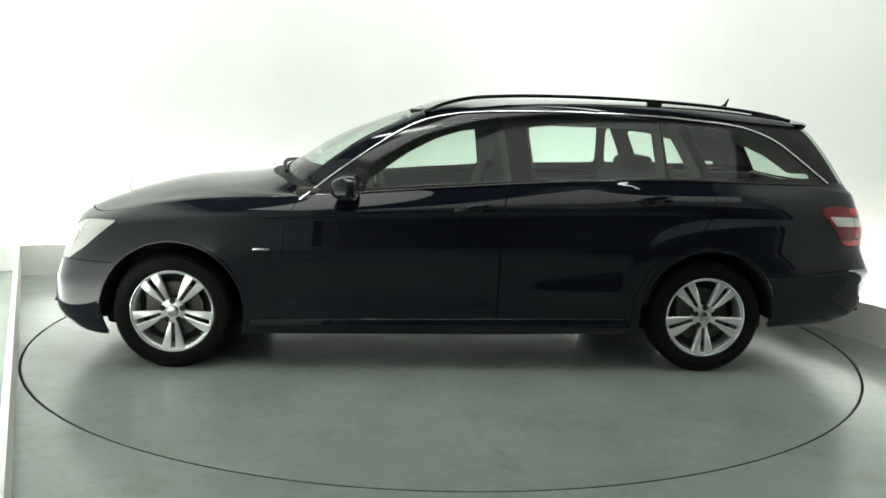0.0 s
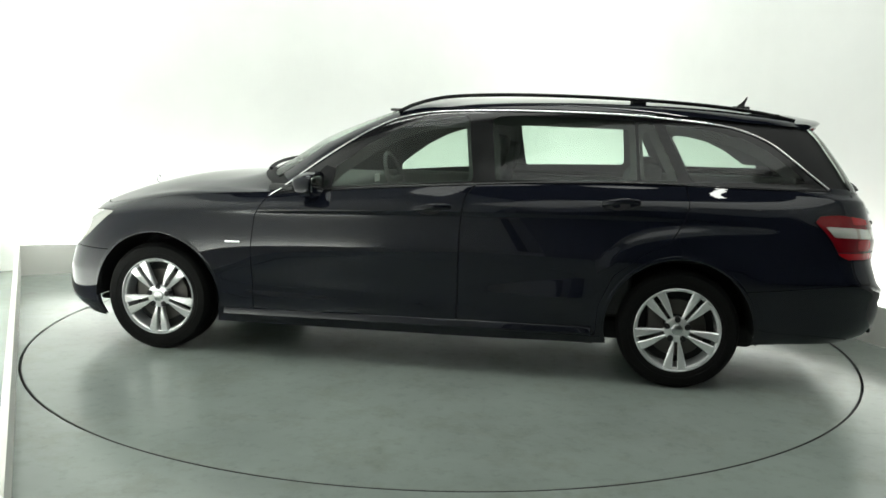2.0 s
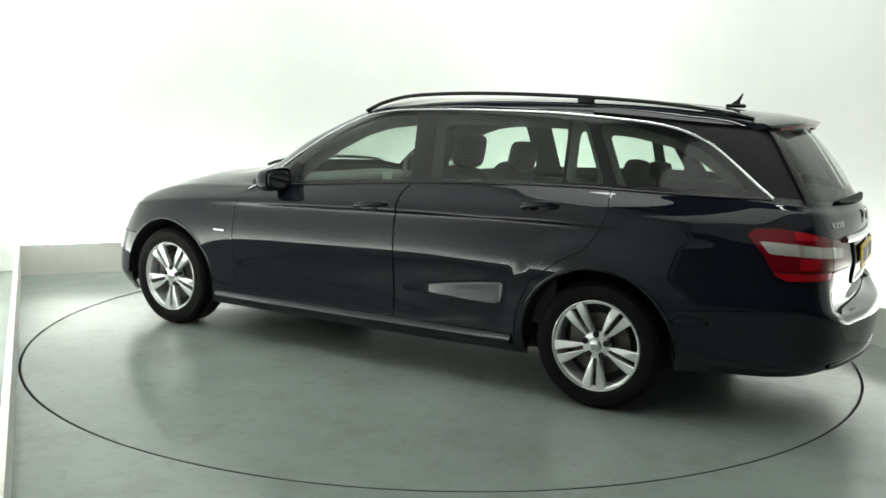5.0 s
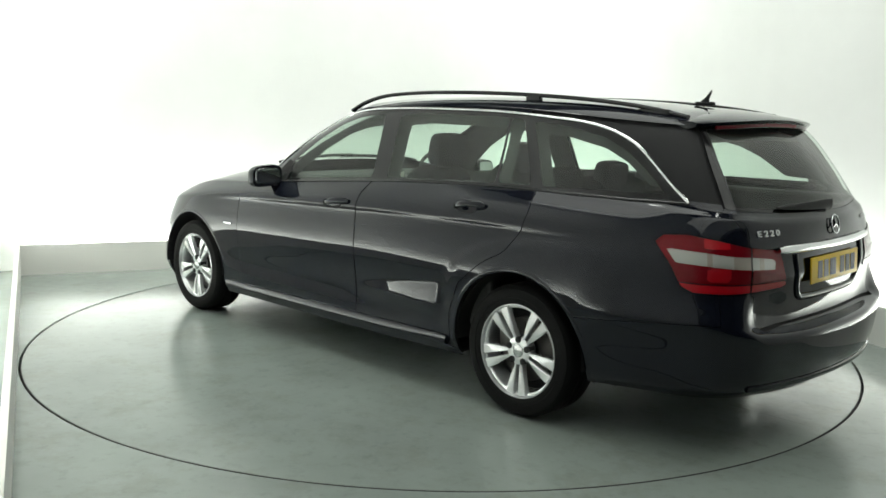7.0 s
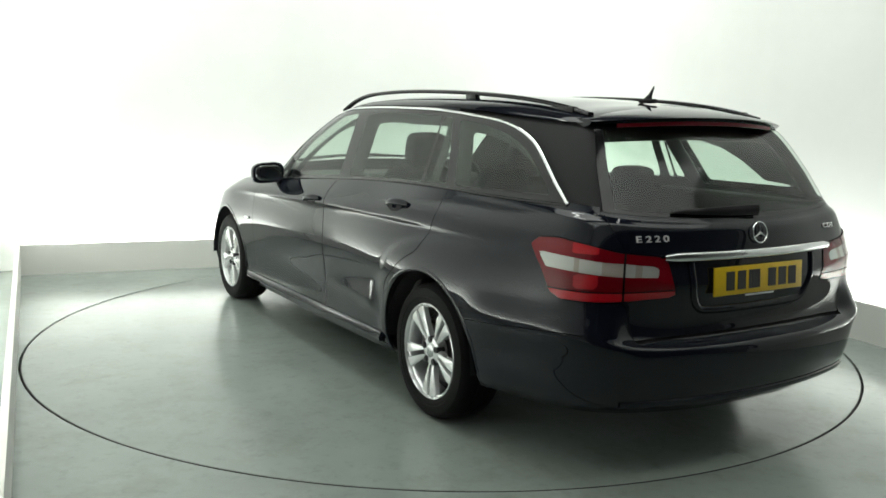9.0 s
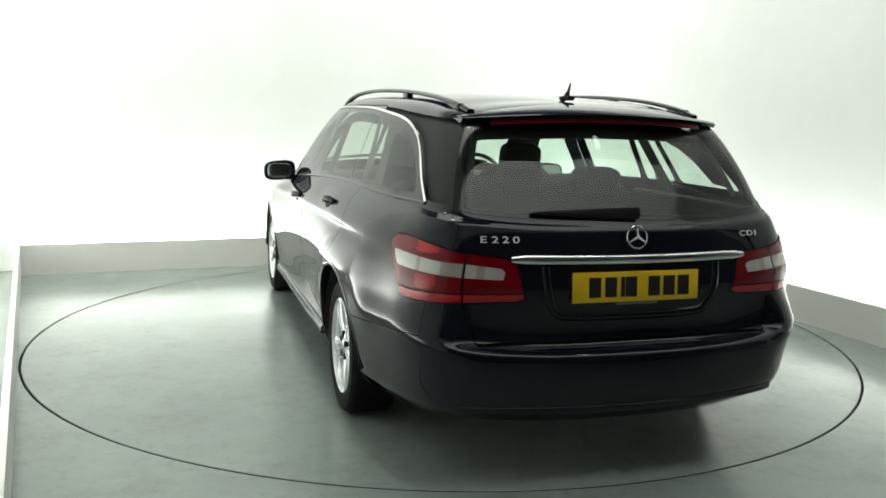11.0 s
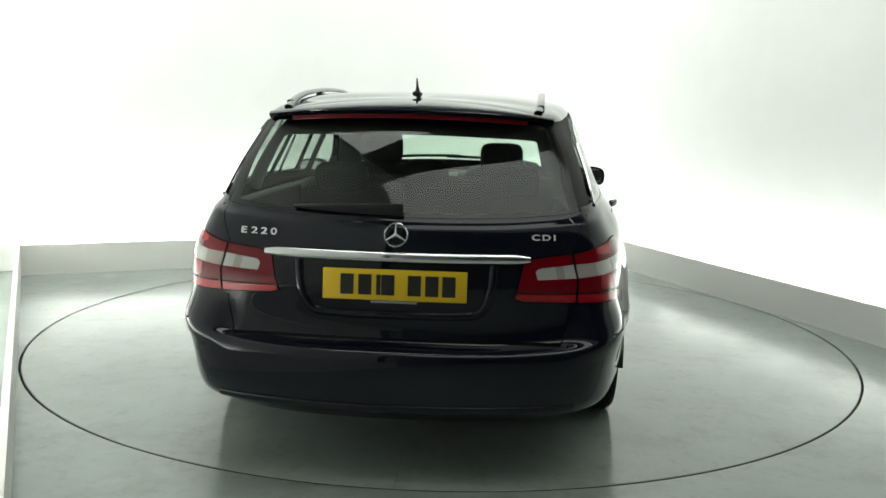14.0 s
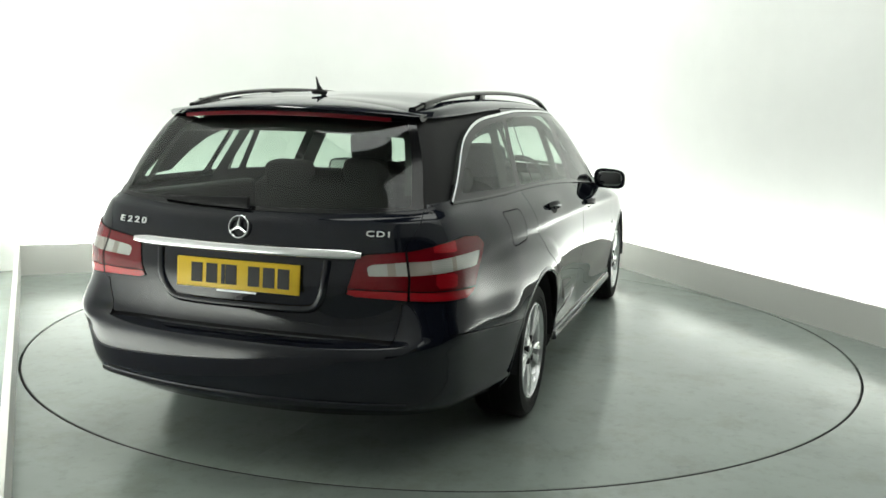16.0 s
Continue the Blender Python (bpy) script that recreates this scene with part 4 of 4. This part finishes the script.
    # lettering
    for words, y, z, size, step in (("E 220", .512, .926, .042, (-.064, 0, -.022, .016, .054)), ("CDI", -.535, .934, .036, (-.034, .004, .034))):
        for k, char in enumerate(words):
            if char == " ":
                continue
            data = bpy.data.curves.new("lettering", "FONT")
            data.body, data.size, data.extrude, data.align_x, data.align_y = char, size, .002, "CENTER", "CENTER"
            data.offset = .0007
            tmp = new("tmp_text", data)
            dg = bpy.context.evaluated_depsgraph_get()
            me = bpy.data.meshes.new_from_object(tmp.evaluated_get(dg))
            bpy.data.objects.remove(tmp)
            shift = step[k]
            p, nrm = on_rear(tree, y - shift, z, .004)
            zax = nrm.normalized()
            xax = Vector((0, 0, 1)).cross(zax).normalized()
            yax = zax.cross(xax)
            rot = Matrix((xax, yax, zax)).transposed().to_4x4()
            me.transform(Matrix.Translation(p) @ rot @ Matrix.Diagonal((1.25, .82, 1, 1)))
            me.materials.clear()
            me.materials.append(M_LETTER)
            ob = new("letter", me)
            ob.parent = hatch
            tagged(ob, "raised chrome letter")
    # rear wiper
    bm = bmesh.new()
    pts, hs = [], []
    for k in range(13):
        s = k / 12
        y, z = -.02 + .41 * s, 1.012 + .004 * s
        pts.append(on_rear(tree, y, z, .022 - .012 * s)[0])
        hs.append(.040 * (1 - s) ** .6 + .007)
    tube(bm, pts, .022, hs, (0, 0, 1), 8, 2.5)
    part("rear_wiper", bm, M_PLASTIC, hatch, "black rear wiper", True)
    # upright star on the bonnet
    bm = bmesh.new()
    hit, _, _, _ = tree.ray_cast(Vector((1.90, .0005, 3)), Vector((0, 0, -1)))
    z = hit.z if hit else .88
    ring = [Vector((1.90, .024 * math.cos(a), z + .040 + .024 * math.sin(a))) for a in [2 * math.pi * k / 28 for k in range(29)]]
    tube(bm, ring, .005, .005, (1, 0, 0), 6)
    tube(bm, [(1.90, 0, z - .01), (1.90, 0, z + .017)], .008, .008, (1, 0, 0), 6)
    part("bonnet_ornament", bm, M_CHROME, car, "small chrome ring on a stem", True)
    # windscreen wipers, lying at the foot of the glass
    for y0, y1, dz in ((-.62, .05, .0), (-.05, .60, .006)):
        bm = bmesh.new()
        pts = []
        for k in range(13):
            y = y0 + (y1 - y0) * k / 12
            hit, nn, _, _ = tree.ray_cast(Vector((.96 - .16 * abs(y) ** 2 - .03, abs(y) + .0005, 3)), Vector((0, 0, -1)))
            hit = hit.copy()
            if y < 0:
                hit.y = -hit.y
            pts.append(hit + Vector((0, 0, .016 + dz)))
        tube(bm, pts, .026, .020, (0, 0, 1), 6)
        part("windscreen_wiper", bm, M_PLASTIC, car, "black windscreen wiper", True)
    # grille and lower air intake
    for name, hy, z0, z1, mat in (("radiator_grille", .36, .50, .735, M_PLASTIC), ("air_intake", .62, .24, .36, M_PLASTIC)):
        bm = bmesh.new()
        cols = []
        for k in range(25):
            y = -hy + 2 * hy * k / 24
            col = []
            for j in range(7):
                z = z0 + (z1 - z0) * j / 6
                hit, nn, _, _ = tree.ray_cast(Vector((4, abs(y) + .0005, z)), Vector((-1, 0, 0)))
                col.append(bm.verts.new((hit.x + .004, y, z)))
            cols.append(col)
        for a, b in zip(cols, cols[1:]):
            for j in range(6):
                bm.faces.new((a[j], a[j + 1], b[j + 1], b[j]))
        grille = part(name, bm, mat, car, "black front air opening", True)
        for j in range(4 if name == "radiator_grille" else 1):
            bm = bmesh.new()
            z = z0 + (z1 - z0) * (j + .5) / (4 if name == "radiator_grille" else 1)
            pts = []
            for k in range(17):
                y = -hy + 2 * hy * k / 16
                hit, nn, _, _ = tree.ray_cast(Vector((4, abs(y) + .0005, z)), Vector((-1, 0, 0)))
                pts.append((hit.x + .010, y, z))
            tube(bm, pts, .014, .012, (0, 0, 1), 6)
            part("grille_bar", bm, M_SILVER if name == "radiator_grille" else M_PLASTIC, grille, "satin grille bar", True)
    # floor pan
    bm = bmesh.new()
    box(bm, (.0, 0, .25), (3.7, 1.40, .13), .03)
    part("floor_pan", bm, M_LINER, car, "black underbody")
    for side in (1, -1):
        bm = bmesh.new()
        box(bm, (0, side * .80, .235), (2.05, .15, .08), .02)
        part("sill_underside", bm, M_LINER, car, "black sill underside")
    for x0, x1, z in ((1.72, 1.98, .215), (-1.75, -2.28, .285)):
        bm = bmesh.new()
        box(bm, ((x0 + x1) / 2, 0, z), (abs(x1 - x0), 1.20, .03), .01)
        part("bumper_underside", bm, M_LINER, car, "black bumper underside")


# ------------------------------------------------------------------ cabin
def soft_block(bm, centre, size, turn=None, power=.45, u=20, v=12):
    m = Matrix.Translation(centre) @ (turn or Matrix())
    vs = bmesh.ops.create_uvsphere(bm, u_segments=u, v_segments=v, radius=1)["verts"]
    for p in vs:
        c = [math.copysign(abs(t) ** power, t) for t in p.co]
        p.co = m @ Vector((c[0] * size[0] / 2, c[1] * size[1] / 2, c[2] * size[2] / 2))


def build_cabin(car):
    for y, rest in ((.345, 1.172), (-.36, 1.118)):
        seat = new("front_seat")
        seat.parent = car
        seat["label"] = "dark cloth front seat with headrest"
        bm = bmesh.new()
        soft_block(bm, (.05, y, .56), (.52, .50, .20))
        part("seat_cushion", bm, M_SEAT, seat, "", True)
        bm = bmesh.new()
        soft_block(bm, (-.29, y, .79), (.16, .48, .60), pose(0, 0, 0, 0, -16, 0))
        part("seat_back", bm, M_SEAT, seat, "", True)
        bm = bmesh.new()
        soft_block(bm, (-.415, y, rest), (.11, .25, .19), pose(0, 0, 0, 0, -10, 0))
        part("headrest", bm, M_SEAT, seat, "", True)
        for s in (-.06, .06):
            bm = bmesh.new()
            tube(bm, [(-.36, y + s, 1.0), (-.41, y + s, rest)], .012, .012, (1, 0, 0), 8)
            part("headrest_post", bm, M_SILVER, seat, "", True)
    bench = new("rear_bench")
    bench.parent = car
    bench["label"] = "dark cloth rear bench with three headrests"
    bm = bmesh.new()
    soft_block(bm, (-.82, 0, .55), (.50, 1.32, .20), None, .3)
    part("seat_cushion", bm, M_SEAT, bench, "", True)
    bm = bmesh.new()
    soft_block(bm, (-1.17, 0, .80), (.16, 1.32, .54), pose(0, 0, 0, 0, -18, 0), .3)
    part("seat_back", bm, M_SEAT, bench, "", True)
    for y, wide, z in ((.42, .26, 1.05), (0, .22, 1.075), (-.42, .26, 1.05)):
        bm = bmesh.new()
        soft_block(bm, (-1.285, y, z), (.10, wide, .15), pose(0, 0, 0, 0, -10, 0))
        part("headrest", bm, M_SEAT, bench, "", True)
    bm = bmesh.new()
    soft_block(bm, (.66, 0, .86), (.50, 1.42, .24), None, .35, 28, 14)
    dash = part("dashboard", bm, M_CABIN, car, "black dashboard", True)
    bm = bmesh.new()
    ring = [Vector((.36 + .06 * math.sin(a), -.37 + .185 * math.cos(a), .93 + .175 * math.sin(a))) for a in [2 * math.pi * k / 40 for k in range(41)]]
    tube(bm, ring, .028, .028, (1, 0, 0), 8)
    tube(bm, [(.36, -.54, .93), (.38, -.37, .92), (.36, -.20, .93)], .05, .03, (1, 0, 0), 8)
    part("steering_wheel", bm, M_CABIN, car, "black steering wheel", True)
    bm = bmesh.new()
    soft_block(bm, (.22, 0, 1.335), (.05, .23, .062))
    part("inside_mirror", bm, M_CABIN, car, "black inside mirror", True)
    for y in (.33, -.33):
        bm = bmesh.new()
        box(bm, (.11, y, 1.392), (.16, .34, .015), .006)
        part("sun_visor", bm, M_CABIN, car, "folded sun visor")
    bm = bmesh.new()
    box(bm, (-1.80, 0, .64), (1.05, 1.30, .05), .01)
    box(bm, (-.25, 0, .34), (2.0, 1.5, .04), .01)
    box(bm, (.05, 0, .52), (1.0, .20, .36), .03)
    part("cabin_floor", bm, M_CABIN, car, "dark cabin and load floor")
    for side in (1, -1):
        bm = bmesh.new()
        box(bm, (-.2, side * .80, .66), (2.0, .07, .62), .02)
        part("door_lining", bm, M_CABIN, car, "dark door lining")
        bm = bmesh.new()
        box(bm, (-1.78, side * .66, .82), (1.0, .08, .40), .02)
        part("load_bay_lining", bm, M_CABIN, car, "dark load bay lining")
    # white paper standing on the dashboard
    bm = bmesh.new()
    box(bm, (.395, -.01, .962), (.006, .10, .045), .001)
    part("paper_tag", bm, M_WHITE, car, "small white paper tag")


def build_car():
    car = new("estate_car")
    tagged(car, "dark blue estate car with silver alloy wheels, on the turntable", "car")
    tree, hatch, doors = build_skin(car)
    build_wheels(car)
    build_fittings(car, tree, hatch, doors)
    build_cabin(car)
    return car


build_room()
table = build_table()
car = build_car()


# ------------------------------------------------------------------ what moves
def table_turn(t):
    return 183.523 - 6.7611 * t - 0.0139 * t * t


def motions():
    times = [0.5 * k for k in range(33)]
    walk(car, [(t, pose(0, 0, 0, 0, 0, table_turn(t)) @ pose(.0502, .0112, 0)) for t in times])
    walk(table, [(t, pose(0, 0, 0, 0, 0, table_turn(t))) for t in times])


motions()
